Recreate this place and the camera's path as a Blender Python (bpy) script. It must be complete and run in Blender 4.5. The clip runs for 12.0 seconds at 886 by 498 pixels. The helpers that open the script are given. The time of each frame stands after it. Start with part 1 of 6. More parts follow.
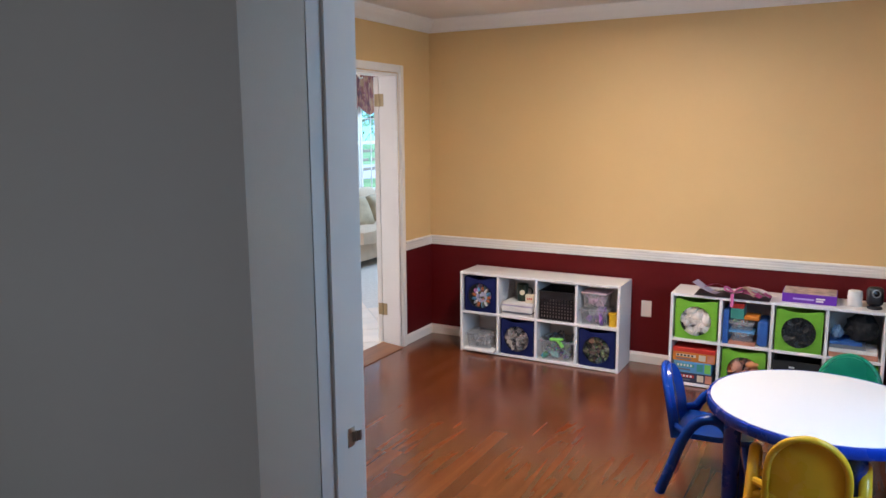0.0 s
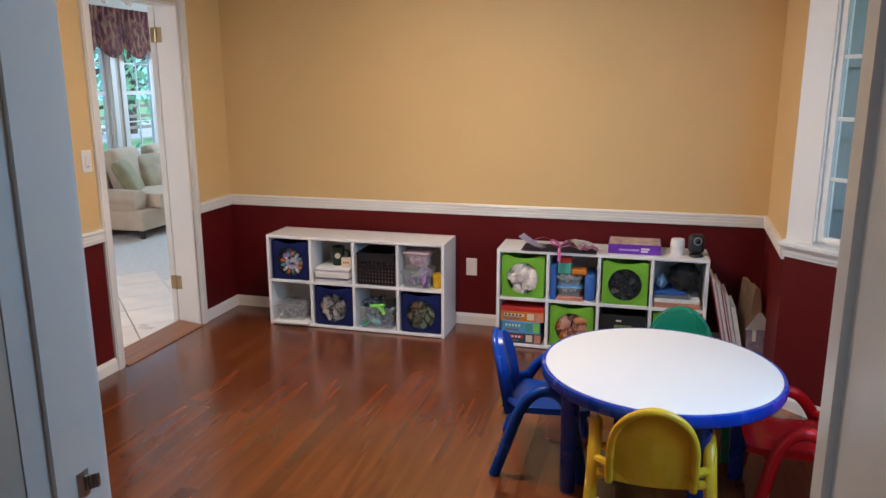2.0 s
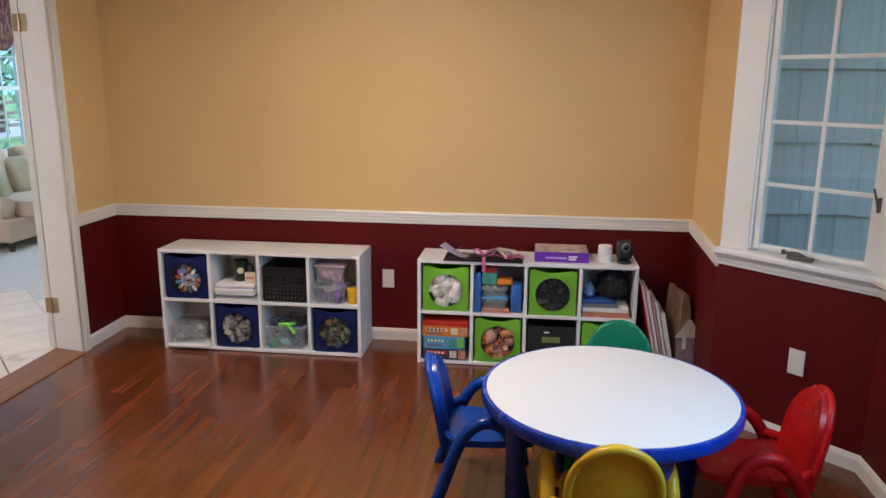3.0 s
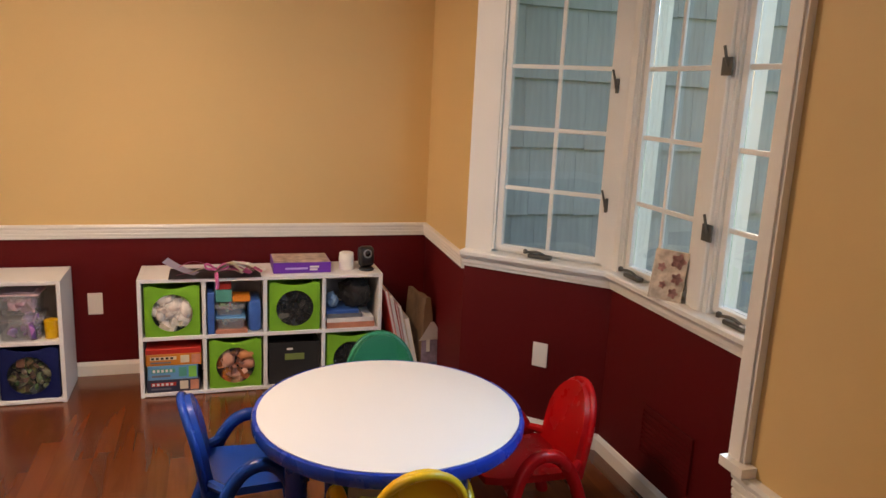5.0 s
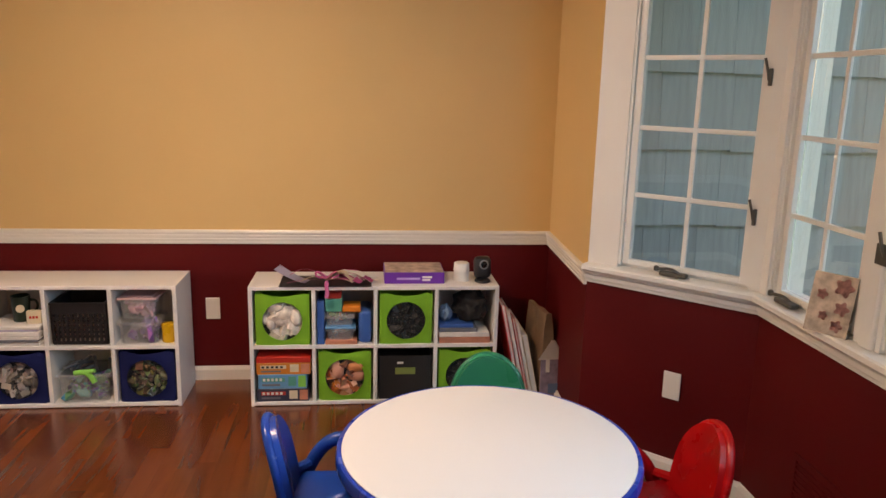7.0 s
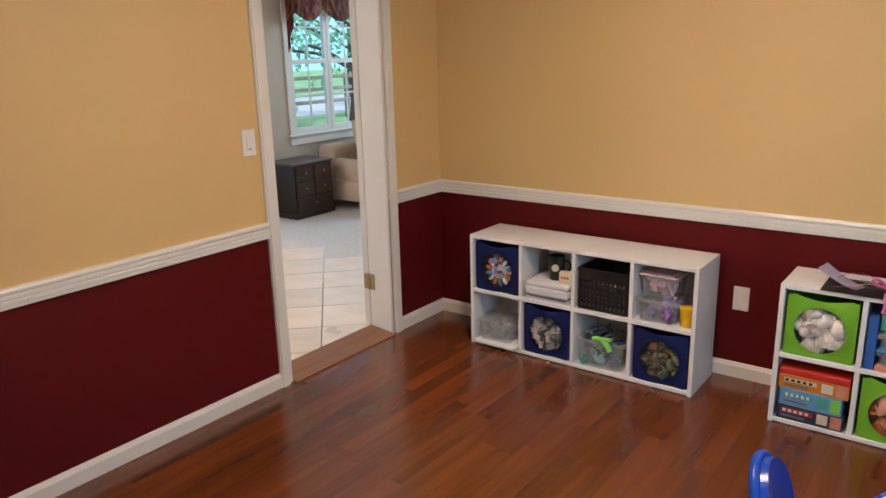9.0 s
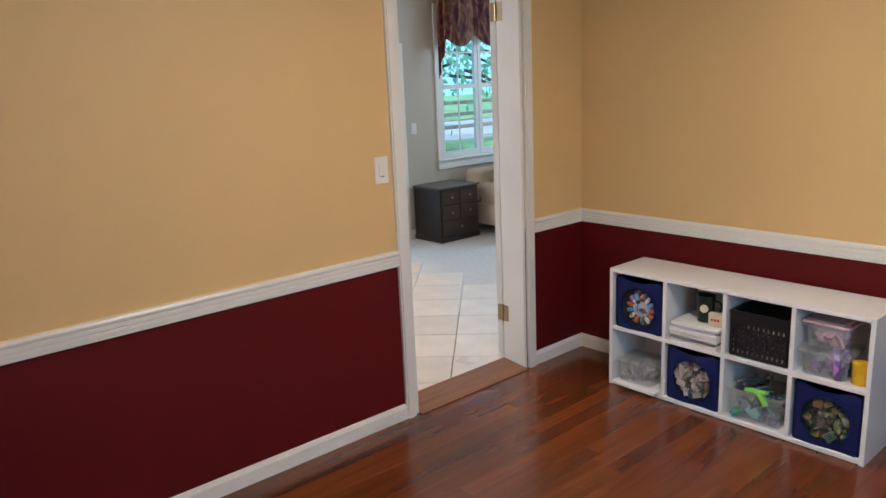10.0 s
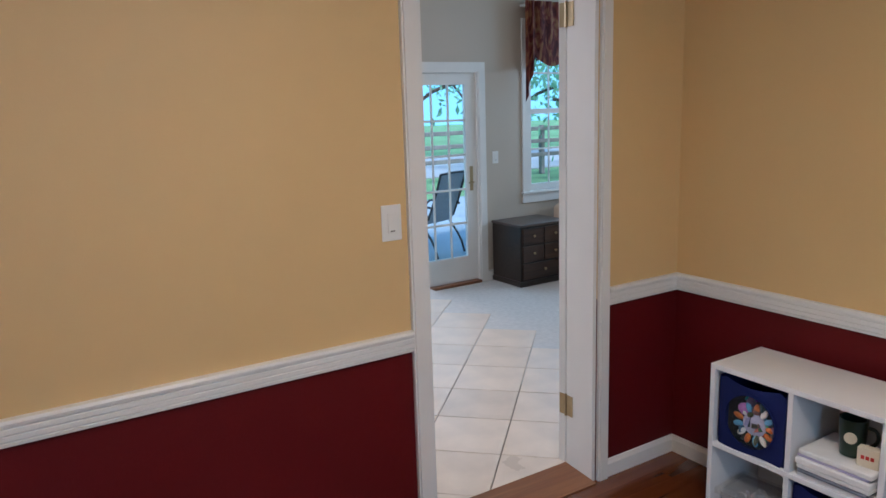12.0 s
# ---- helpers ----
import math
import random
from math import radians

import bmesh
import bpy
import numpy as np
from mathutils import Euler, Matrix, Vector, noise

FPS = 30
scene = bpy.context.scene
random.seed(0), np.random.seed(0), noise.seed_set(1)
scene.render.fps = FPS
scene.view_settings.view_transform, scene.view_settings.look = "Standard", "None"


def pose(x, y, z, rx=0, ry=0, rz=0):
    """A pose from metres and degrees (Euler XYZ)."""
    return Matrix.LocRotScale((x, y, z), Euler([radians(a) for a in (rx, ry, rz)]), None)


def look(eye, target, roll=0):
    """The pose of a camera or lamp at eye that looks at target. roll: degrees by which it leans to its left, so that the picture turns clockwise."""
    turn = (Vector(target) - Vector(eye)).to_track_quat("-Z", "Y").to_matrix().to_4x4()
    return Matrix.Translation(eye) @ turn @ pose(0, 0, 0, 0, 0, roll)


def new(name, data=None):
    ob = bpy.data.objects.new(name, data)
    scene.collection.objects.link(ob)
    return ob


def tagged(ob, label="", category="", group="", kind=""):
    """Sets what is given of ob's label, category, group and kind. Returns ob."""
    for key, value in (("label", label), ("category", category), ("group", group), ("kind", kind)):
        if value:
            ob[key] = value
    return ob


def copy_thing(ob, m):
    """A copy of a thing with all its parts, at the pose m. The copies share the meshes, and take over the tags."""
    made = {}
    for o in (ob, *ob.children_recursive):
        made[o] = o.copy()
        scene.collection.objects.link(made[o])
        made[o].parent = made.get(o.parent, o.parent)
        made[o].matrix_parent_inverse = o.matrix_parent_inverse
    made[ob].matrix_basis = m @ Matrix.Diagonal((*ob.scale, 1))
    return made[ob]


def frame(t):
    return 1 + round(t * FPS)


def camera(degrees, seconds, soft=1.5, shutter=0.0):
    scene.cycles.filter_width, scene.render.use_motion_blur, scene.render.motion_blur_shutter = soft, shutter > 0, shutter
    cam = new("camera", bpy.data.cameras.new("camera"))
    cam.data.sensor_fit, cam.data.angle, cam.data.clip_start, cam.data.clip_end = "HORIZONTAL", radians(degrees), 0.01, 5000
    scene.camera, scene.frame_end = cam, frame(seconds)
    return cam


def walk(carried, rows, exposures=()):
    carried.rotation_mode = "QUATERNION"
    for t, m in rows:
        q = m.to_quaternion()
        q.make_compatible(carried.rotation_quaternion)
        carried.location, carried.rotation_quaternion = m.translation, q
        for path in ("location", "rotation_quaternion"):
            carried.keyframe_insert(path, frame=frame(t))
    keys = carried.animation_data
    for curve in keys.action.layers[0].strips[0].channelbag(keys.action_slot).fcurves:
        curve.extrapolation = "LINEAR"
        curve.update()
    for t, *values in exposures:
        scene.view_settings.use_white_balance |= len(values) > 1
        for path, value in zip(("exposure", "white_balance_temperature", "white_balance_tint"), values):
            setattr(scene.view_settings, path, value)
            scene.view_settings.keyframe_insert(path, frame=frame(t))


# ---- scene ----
cam = camera(61.9, 12.0)
PATH = [
    (0, (-0.069, 2.209, 1.66), (-1.022, 3.938, 1.339), -0.4),
    (0.5, (-0.093, 2.34, 1.618), (-0.857, 4.158, 1.284), -0.4),
    (1, (-0.111, 2.499, 1.603), (-0.756, 4.358, 1.246), 0.6),
    (1.5, (-0.136, 2.609, 1.588), (-0.728, 4.476, 1.185), 0.7),
    (2, (-0.216, 2.74, 1.582), (-0.725, 4.624, 1.142), -0.1),
    (2.5, (-0.309, 2.881, 1.575), (-0.688, 4.792, 1.122), 0.0),
    (3, (-0.402, 3.041, 1.584), (-0.639, 4.976, 1.139), 0.4),
    (3.5, (-0.469, 3.185, 1.566), (-0.516, 5.141, 1.153), 0.8),
    (5.5, (-0.682, 3.319, 1.57), (-0.028, 5.16, 1.147), 3.0),
    (6, (-0.631, 3.382, 1.568), (-0.019, 5.238, 1.145), 2.6),
    (6.5, (-0.546, 3.452, 1.557), (-0.09, 5.355, 1.14), 2.4),
    (8.5, (-0.405, 3.84, 1.568), (-1.236, 5.587, 1.062), -1.9),
    (9, (-0.41, 3.907, 1.558), (-1.572, 5.449, 1.035), -1.4),
    (9.5, (-0.384, 3.975, 1.553), (-1.74, 5.353, 1.041), -2.1),
    (10, (-0.441, 4.085, 1.562), (-1.914, 5.36, 1.11), -2.5),
    (10.5, (-0.578, 4.253, 1.571), (-2.138, 5.452, 1.211), -3.4),
    (11, (-0.7, 4.431, 1.565), (-2.285, 5.599, 1.214), -3.2),
    (11.5, (-0.816, 4.653, 1.576), (-2.423, 5.788, 1.218), -2.3),
    (12, (-0.965, 4.861, 1.548), (-2.618, 5.919, 1.165), -1.8),
]
LOOKS = [(0, 0.93, 6130, 21), (1.5, 0.74, 6280, 20), (3.0, 0.6, 6330, 20), (3.6, 0.6, 6650, 21), (4.5, 0.57, 8000, 27), (6.5, 0.51, 8180, 28), (8.5, 0.58, 7400, 24), (9.5, 0.57, 6560, 18), (10.5, 0.53, 5980, 16), (12, 0.29, 5730, 17)]
walk(cam, [(t, look(eye, target, roll)) for t, eye, target, roll in PATH], LOOKS)

# world, sun, lights
world = bpy.data.worlds.new("world")
scene.world = world
world.use_nodes = True
wn = world.node_tree
sky = wn.nodes.new("ShaderNodeTexSky")
sky.sky_type, sky.sun_disc = "NISHITA", False
sky.sun_elevation, sky.sun_rotation = radians(48), radians(40)
sky.dust_density, sky.air_density, sky.ozone_density = 0.2, 2.0, 6.0
wn.links.new(sky.outputs["Color"], wn.nodes["Background"].inputs["Color"])
wn.nodes["Background"].inputs["Strength"].default_value = 0.15
sun = new("sun", bpy.data.lights.new("sun", "SUN"))
sun.data.energy, sun.data.angle, sun.data.color = 3.2, radians(8), (1.0, 0.97, 0.93)
sun.matrix_world = look((22, 26, 38), (0, 0, 0))


def area(name, eye, target, sx, sy, watts, color):
    lamp = new(name, bpy.data.lights.new(name, "AREA"))
    lamp.data.shape, lamp.data.size, lamp.data.size_y = "RECTANGLE", sx, sy
    lamp.data.energy, lamp.data.color = watts, color
    lamp.matrix_world = look(eye, target)
    return lamp


# daylight over the yard beside the bay window, and at its unseen side window
area("sky_light_bay", (2.6, 3.6, 3.0), (0.4, 5.6, 1.0), 2.4, 1.8, 36, (0.32, 0.68, 1.0))
area("sky_light_bay_side", (0.70, 4.80, 1.45), (-1.2, 5.1, 1.0), 0.5, 1.0, 10.5, (0.32, 0.68, 1.0))
# added fill lamp before the solid west wall, out of view; no opening there
area("family_fill", (-6.62, 5.9, 1.5), (-3.6, 6.6, 0.2), 1.5, 1.6, 82, (0.94, 0.97, 1.0))
# added cool fill under the ceiling by the windowless north wall
area("family_fill_north", (-4.8, 12.7, 2.32), (-5.4, 9.4, 0.2), 2.0, 0.4, 58, (0.52, 0.80, 1.0))
# added cool fill for the hall's daylight; its window is unseen and not built
area("hall_fill", (-3.0, 1.5, 1.10), (-0.9, 3.75, 0.9), 1.5, 1.9, 10.0, (0.66, 0.85, 1.0))
# warm light of an assumed, unseen ceiling lamp: downward, then upward fill for walls
area("assumed_lamp_light", (-1.25, 5.65, 2.375), (-1.25, 5.651, 0.0), 0.30, 0.30, 20, (1.0, 0.875, 0.69))
area("assumed_lamp_upfill", (-1.25, 5.65, 2.36), (-1.25, 5.651, 4.0), 0.30, 0.30, 23, (1.0, 0.875, 0.69))


# materials
def mat(name, color, rough=0.5, metal=0.0, vary=0.12, scale=6.0, bump=0.0, bscale=80.0, coat=0.0, rnd=0.0, stretch=(1, 1, 1), island=0.0, spec=0.5, sheen=0.0):
    m = bpy.data.materials.new(name)
    m.use_nodes = True
    t = m.node_tree
    b = t.nodes["Principled BSDF"]
    b.inputs["Roughness"].default_value, b.inputs["Metallic"].default_value = rough, metal
    b.inputs["Coat Weight"].default_value = coat
    b.inputs["Specular IOR Level"].default_value = spec
    b.inputs["Sheen Weight"].default_value = sheen
    co = t.nodes.new("ShaderNodeTexCoord")
    mp = t.nodes.new("ShaderNodeMapping")
    mp.inputs["Scale"].default_value = stretch
    t.links.new(co.outputs["Object"], mp.inputs["Vector"])
    n1 = t.nodes.new("ShaderNodeTexNoise")
    n1.inputs["Scale"].default_value, n1.inputs["Detail"].default_value = scale, 6
    t.links.new(mp.outputs["Vector"], n1.inputs["Vector"])
    r = t.nodes.new("ShaderNodeMapRange")
    r.inputs["From Min"].default_value, r.inputs["From Max"].default_value = 0.3, 0.7
    r.inputs["To Min"].default_value, r.inputs["To Max"].default_value = 1 - vary, 1 + vary
    t.links.new(n1.outputs["Fac"], r.inputs["Value"])
    h = t.nodes.new("ShaderNodeHueSaturation")
    h.inputs["Color"].default_value = (*color, 1)
    val = r.outputs["Result"]
    if rnd or island:
        src = t.nodes.new("ShaderNodeObjectInfo").outputs["Random"] if rnd else t.nodes.new("ShaderNodeNewGeometry").outputs["Random Per Island"]
        q = t.nodes.new("ShaderNodeMapRange")
        q.inputs["To Min"].default_value, q.inputs["To Max"].default_value = 1 - (rnd or island), 1 + (rnd or island)
        t.links.new(src, q.inputs["Value"])
        mu = t.nodes.new("ShaderNodeMath")
        mu.operation = "MULTIPLY"
        t.links.new(val, mu.inputs[0])
        t.links.new(q.outputs["Result"], mu.inputs[1])
        val = mu.outputs["Value"]
    t.links.new(val, h.inputs["Value"])
    t.links.new(h.outputs["Color"], b.inputs["Base Color"])
    rr = t.nodes.new("ShaderNodeMapRange")
    rr.inputs["To Min"].default_value, rr.inputs["To Max"].default_value = max(0.02, rough - 0.08), min(1, rough + 0.08)
    t.links.new(n1.outputs["Fac"], rr.inputs["Value"])
    t.links.new(rr.outputs["Result"], b.inputs["Roughness"])
    if bump:
        n2 = t.nodes.new("ShaderNodeTexNoise")
        n2.inputs["Scale"].default_value, n2.inputs["Detail"].default_value = bscale, 4
        t.links.new(mp.outputs["Vector"], n2.inputs["Vector"])
        bp = t.nodes.new("ShaderNodeBump")
        bp.inputs["Strength"].default_value, bp.inputs["Distance"].default_value = bump, 0.004
        t.links.new(n2.outputs["Fac"], bp.inputs["Height"])
        t.links.new(bp.outputs["Normal"], b.inputs["Normal"])
    return m


def rainbow(name, sat=0.7, value=0.5, rough=0.4, hue0=0.0, hue1=1.0):
    """Each loose island of the mesh takes a colour of its own."""
    m = bpy.data.materials.new(name)
    m.use_nodes = True
    t = m.node_tree
    g = t.nodes.new("ShaderNodeNewGeometry")
    r = t.nodes.new("ShaderNodeMapRange")
    r.inputs["To Min"].default_value, r.inputs["To Max"].default_value = hue0, hue1
    t.links.new(g.outputs["Random Per Island"], r.inputs["Value"])
    c = t.nodes.new("ShaderNodeCombineColor")
    c.mode = "HSV"
    t.links.new(r.outputs["Result"], c.inputs[0])
    for i, mul, lo, hi in ((1, 37.3, sat * 0.6, min(1.0, sat * 1.4)), (2, 91.7, value * 0.06, min(0.8, value * 1.8))):
        s = t.nodes.new("ShaderNodeMath")
        s.operation = "MULTIPLY"
        s.inputs[1].default_value = mul
        f = t.nodes.new("ShaderNodeMath")
        f.operation = "FRACT"
        v = t.nodes.new("ShaderNodeMapRange")
        v.inputs["To Min"].default_value, v.inputs["To Max"].default_value = lo, hi
        t.links.new(g.outputs["Random Per Island"], s.inputs[0])
        t.links.new(s.outputs["Value"], f.inputs[0])
        t.links.new(f.outputs["Value"], v.inputs["Value"])
        t.links.new(v.outputs["Result"], c.inputs[i])
    t.links.new(c.outputs["Color"], t.nodes["Principled BSDF"].inputs["Base Color"])
    t.nodes["Principled BSDF"].inputs["Roughness"].default_value = rough
    return m


def filmy(name, tint, alpha, rough=0.2):
    m = bpy.data.materials.new(name)
    m.use_nodes = True
    b = m.node_tree.nodes["Principled BSDF"]
    b.inputs["Base Color"].default_value = (*tint, 1)
    b.inputs["Alpha"].default_value, b.inputs["Roughness"].default_value = alpha, rough
    b.inputs["Specular IOR Level"].default_value = 0.25
    return m


def clear(name, tint=(1, 1, 1), rough=0.0, ior=1.45):
    m = bpy.data.materials.new(name)
    m.use_nodes = True
    b = m.node_tree.nodes["Principled BSDF"]
    b.inputs["Base Color"].default_value = (*tint, 1)
    b.inputs["Transmission Weight"].default_value, b.inputs["Roughness"].default_value, b.inputs["IOR"].default_value = 1, rough, ior
    return m


def wood(name, dark, light, rough=0.25, rnd=0.25, stretch=(14, 0.9, 14), coat=0.0, bump=0.05, rvar=1.0, fine=8):
    """Streaky wood, grain along local y; each piece a tone of its own."""
    m = bpy.data.materials.new(name)
    m.use_nodes = True
    t = m.node_tree
    b = t.nodes["Principled BSDF"]
    co = t.nodes.new("ShaderNodeTexCoord")
    oi = t.nodes.new("ShaderNodeObjectInfo")
    mp = t.nodes.new("ShaderNodeMapping")
    mp.inputs["Scale"].default_value = stretch
    t.links.new(co.outputs["Object"], mp.inputs["Vector"])
    sc = t.nodes.new("ShaderNodeMath")
    sc.operation = "MULTIPLY"
    sc.inputs[1].default_value = 40
    t.links.new(oi.outputs["Random"], sc.inputs[0])
    cb = t.nodes.new("ShaderNodeCombineXYZ")
    for i in range(3):
        t.links.new(sc.outputs["Value"], cb.inputs[i])
    t.links.new(cb.outputs["Vector"], mp.inputs["Location"])
    n1 = t.nodes.new("ShaderNodeTexNoise")
    n1.inputs["Scale"].default_value, n1.inputs["Detail"].default_value, n1.inputs["Distortion"].default_value = 2.2, fine, 1.2
    t.links.new(mp.outputs["Vector"], n1.inputs["Vector"])
    ramp = t.nodes.new("ShaderNodeValToRGB")
    ramp.color_ramp.elements[0].position, ramp.color_ramp.elements[1].position = 0.28, 0.75
    ramp.color_ramp.elements[0].color, ramp.color_ramp.elements[1].color = (*dark, 1), (*light, 1)
    t.links.new(n1.outputs["Fac"], ramp.inputs["Fac"])
    h = t.nodes.new("ShaderNodeHueSaturation")
    q = t.nodes.new("ShaderNodeMapRange")
    q.inputs["To Min"].default_value, q.inputs["To Max"].default_value = 1 - rnd, 1 + rnd
    t.links.new(oi.outputs["Random"], q.inputs["Value"])
    t.links.new(q.outputs["Result"], h.inputs["Value"])
    t.links.new(ramp.outputs["Color"], h.inputs["Color"])
    t.links.new(h.outputs["Color"], b.inputs["Base Color"])
    rr = t.nodes.new("ShaderNodeMapRange")
    rr.inputs["To Min"].default_value, rr.inputs["To Max"].default_value = rough - 0.06 * rvar, rough + 0.10 * rvar
    t.links.new(n1.outputs["Fac"], rr.inputs["Value"])
    t.links.new(rr.outputs["Result"], b.inputs["Roughness"])
    b.inputs["Coat Weight"].default_value, b.inputs["Coat Roughness"].default_value = coat, 0.20
    bp = t.nodes.new("ShaderNodeBump")
    bp.inputs["Strength"].default_value, bp.inputs["Distance"].default_value = bump, 0.002
    t.links.new(n1.outputs["Fac"], bp.inputs["Height"])
    t.links.new(bp.outputs["Normal"], b.inputs["Normal"])
    return m


TAN = mat("tan_wall_paint", (0.69, 0.468, 0.212), 0.55, vary=0.035, scale=1.2, bump=0.10, bscale=260)
BURG = mat("burgundy_wall_paint", (0.100, 0.0047, 0.0058), 0.55, vary=0.06, scale=1.5, bump=0.10, bscale=260, spec=0.2)
GREIGE = mat("greige_wall_paint", (0.54, 0.46, 0.37), 0.6, vary=0.03, scale=1.2, bump=0.08, bscale=260)
HALL = mat("hall_wall_paint", (0.60, 0.53, 0.44), 0.6, vary=0.04, scale=1.0, bump=0.08, bscale=260)
WHITE = mat("white_trim_paint", (0.80, 0.78, 0.74), 0.32, vary=0.03, scale=3, bump=0.04, bscale=60)
CEIL = mat("ceiling_paint", (0.75, 0.73, 0.70), 0.8, vary=0.03, scale=2, bump=0.15, bscale=200)
MELA = mat("white_laminate", (0.80, 0.79, 0.78), 0.35, vary=0.03, scale=4)
PLANKM = wood("stained_oak_floor", (0.106, 0.0255, 0.0070), (0.182, 0.049, 0.0130), 0.23, 0.19, stretch=(5, 0.45, 5), coat=0.38, bump=0.01, rvar=0.12, fine=3)
GAPM = mat("dark_subfloor", (0.040, 0.011, 0.005), 0.6)
THRESH = wood("oak_threshold", (0.16, 0.06, 0.025), (0.30, 0.13, 0.055), 0.35, 0.1)
TILEM = mat("cream_floor_tile", (0.70, 0.58, 0.47), 0.30, vary=0.10, scale=5, rnd=0.06, bump=0.06, bscale=30)
GROUT = mat("grout", (0.33, 0.27, 0.21), 0.9, vary=0.15, scale=20)
CARPET = mat("pale_carpet", (0.60, 0.58, 0.55), 0.95, vary=0.08, scale=30, bump=0.6, bscale=400)
BRASS = mat("brass", (0.40, 0.31, 0.18), 0.45, 0.9, vary=0.15, scale=20)
NICKEL = mat("satin_nickel", (0.55, 0.55, 0.53), 0.3, 1.0, vary=0.1, scale=20)
HARDW = mat("dark_bronze_hardware", (0.10, 0.095, 0.085), 0.4, 0.4, vary=0.15, scale=30)
PLATE = mat("white_plastic_plate", (0.80, 0.78, 0.74), 0.35, vary=0.02)
GLASS = clear("window_glass")
BLUEP = mat("blue_plastic", (0.003, 0.040, 0.36), 0.28, vary=0.05, scale=8)
BLUEC = mat("blue_chair_plastic", (0.003, 0.050, 0.33), 0.24, vary=0.05, scale=8, spec=0.3)
REDP = mat("red_plastic", (0.47, 0.007, 0.008), 0.26, vary=0.05, scale=8, spec=0.3)
YELP = mat("yellow_plastic", (0.72, 0.43, 0.02), 0.28, vary=0.05, scale=8)
GRNP = mat("green_plastic", (0.003, 0.185, 0.095), 0.28, vary=0.05, scale=8, spec=0.35)
TOPM = mat("white_laminate_tabletop", (0.80, 0.80, 0.80), 0.35, vary=0.01, scale=1.3)
SHINGLE = mat("weathered_cedar_shingle", (0.34, 0.365, 0.37), 0.85, vary=0.11, scale=5, stretch=(9, 9, 0.8), rnd=0.07, bump=0.4, bscale=14)
BLACKP = mat("black_plastic", (0.012, 0.012, 0.014), 0.4, vary=0.1)
BACKING = mat("white_fibreboard", (0.72, 0.70, 0.68), 0.6, vary=0.03)


# builders
def add_box(bm, lo, hi, m=0):
    v = [bm.verts.new((x, y, z)) for x in (lo[0], hi[0]) for y in (lo[1], hi[1]) for z in (lo[2], hi[2])]
    for f in ((0, 1, 3, 2), (4, 6, 7, 5), (0, 4, 5, 1), (2, 3, 7, 6), (0, 2, 6, 4), (1, 5, 7, 3)):
        bm.faces.new([v[i] for i in f]).material_index = m
    return v


def box(lo, hi, r=0.0, seg=2):
    bm = bmesh.new()
    add_box(bm, lo, hi)
    if r:
        bmesh.ops.bevel(bm, geom=bm.edges[:], offset=r, segments=seg, affect="EDGES", profile=0.5)
    return bm


def prism(bm, pts, z0, z1, m=0):
    """Upright prism on a counter-clockwise outline."""
    a = [bm.verts.new((x, y, z0)) for x, y in pts]
    b = [bm.verts.new((x, y, z1)) for x, y in pts]
    n = len(pts)
    for f in [bm.faces.new(a[::-1]), bm.faces.new(b)] + [bm.faces.new((a[i], a[(i + 1) % n], b[(i + 1) % n], b[i])) for i in range(n)]:
        f.material_index = m


def sweep(bm, pts, profile):
    """A profile of (distance to the left, height) drawn along a plan line, mitred."""
    rows = []
    P = [Vector(p) for p in pts]
    for i, p in enumerate(P):
        d0 = (P[i] - P[i - 1]).normalized() if i else (P[1] - P[0]).normalized()
        d1 = (P[i + 1] - P[i]).normalized() if i + 1 < len(P) else d0
        n0, n1 = Vector((-d0.y, d0.x)), Vector((-d1.y, d1.x))
        n = (n0 + n1) / max(0.2, 1 + n0.dot(n1))
        rows.append([bm.verts.new((p.x + n.x * d, p.y + n.y * d, z)) for d, z in profile])
    k = len(profile)
    for a, b in zip(rows, rows[1:]):
        for j in range(k):
            bm.faces.new((a[j], b[j], b[(j + 1) % k], a[(j + 1) % k]))
    bm.faces.new(rows[0])
    bm.faces.new(rows[-1][::-1])
    bmesh.ops.recalc_face_normals(bm, faces=bm.faces[:])


def tube(bm, pts, r, n=10, smooth=2, ends=True):
    P = [Vector(p) for p in pts]
    for _ in range(smooth):
        Q = [P[0]]
        for a, b in zip(P, P[1:]):
            Q += [a.lerp(b, 0.25), a.lerp(b, 0.75)]
        P = Q + [P[-1]]
    rings, side = [], None
    for i, p in enumerate(P):
        d = (P[min(i + 1, len(P) - 1)] - P[max(i - 1, 0)]).normalized()
        if side is None:
            side = d.orthogonal().normalized()
        side = (side - d * side.dot(d)).normalized()
        up = d.cross(side)
        rings.append([bm.verts.new(p + r * (math.cos(6.2832 * j / n) * side + math.sin(6.2832 * j / n) * up)) for j in range(n)])
    for a, b in zip(rings, rings[1:]):
        for j in range(n):
            bm.faces.new((a[j], a[(j + 1) % n], b[(j + 1) % n], b[j]))
    if ends:
        bm.faces.new(rings[0][::-1])
        bm.faces.new(rings[-1])


def lathe(bm, profile, n=28, at=(0, 0, 0)):
    rings = []
    for r, z in profile:
        rings.append([bm.verts.new((at[0] + r * math.cos(6.28319 * j / n), at[1] + r * math.sin(6.28319 * j / n), at[2] + z)) for j in range(n)])
    for a, b in zip(rings, rings[1:]):
        for j in range(n):
            bm.faces.new((a[j], a[(j + 1) % n], b[(j + 1) % n], b[j]))
    bm.faces.new(rings[0][::-1])
    bm.faces.new(rings[-1])


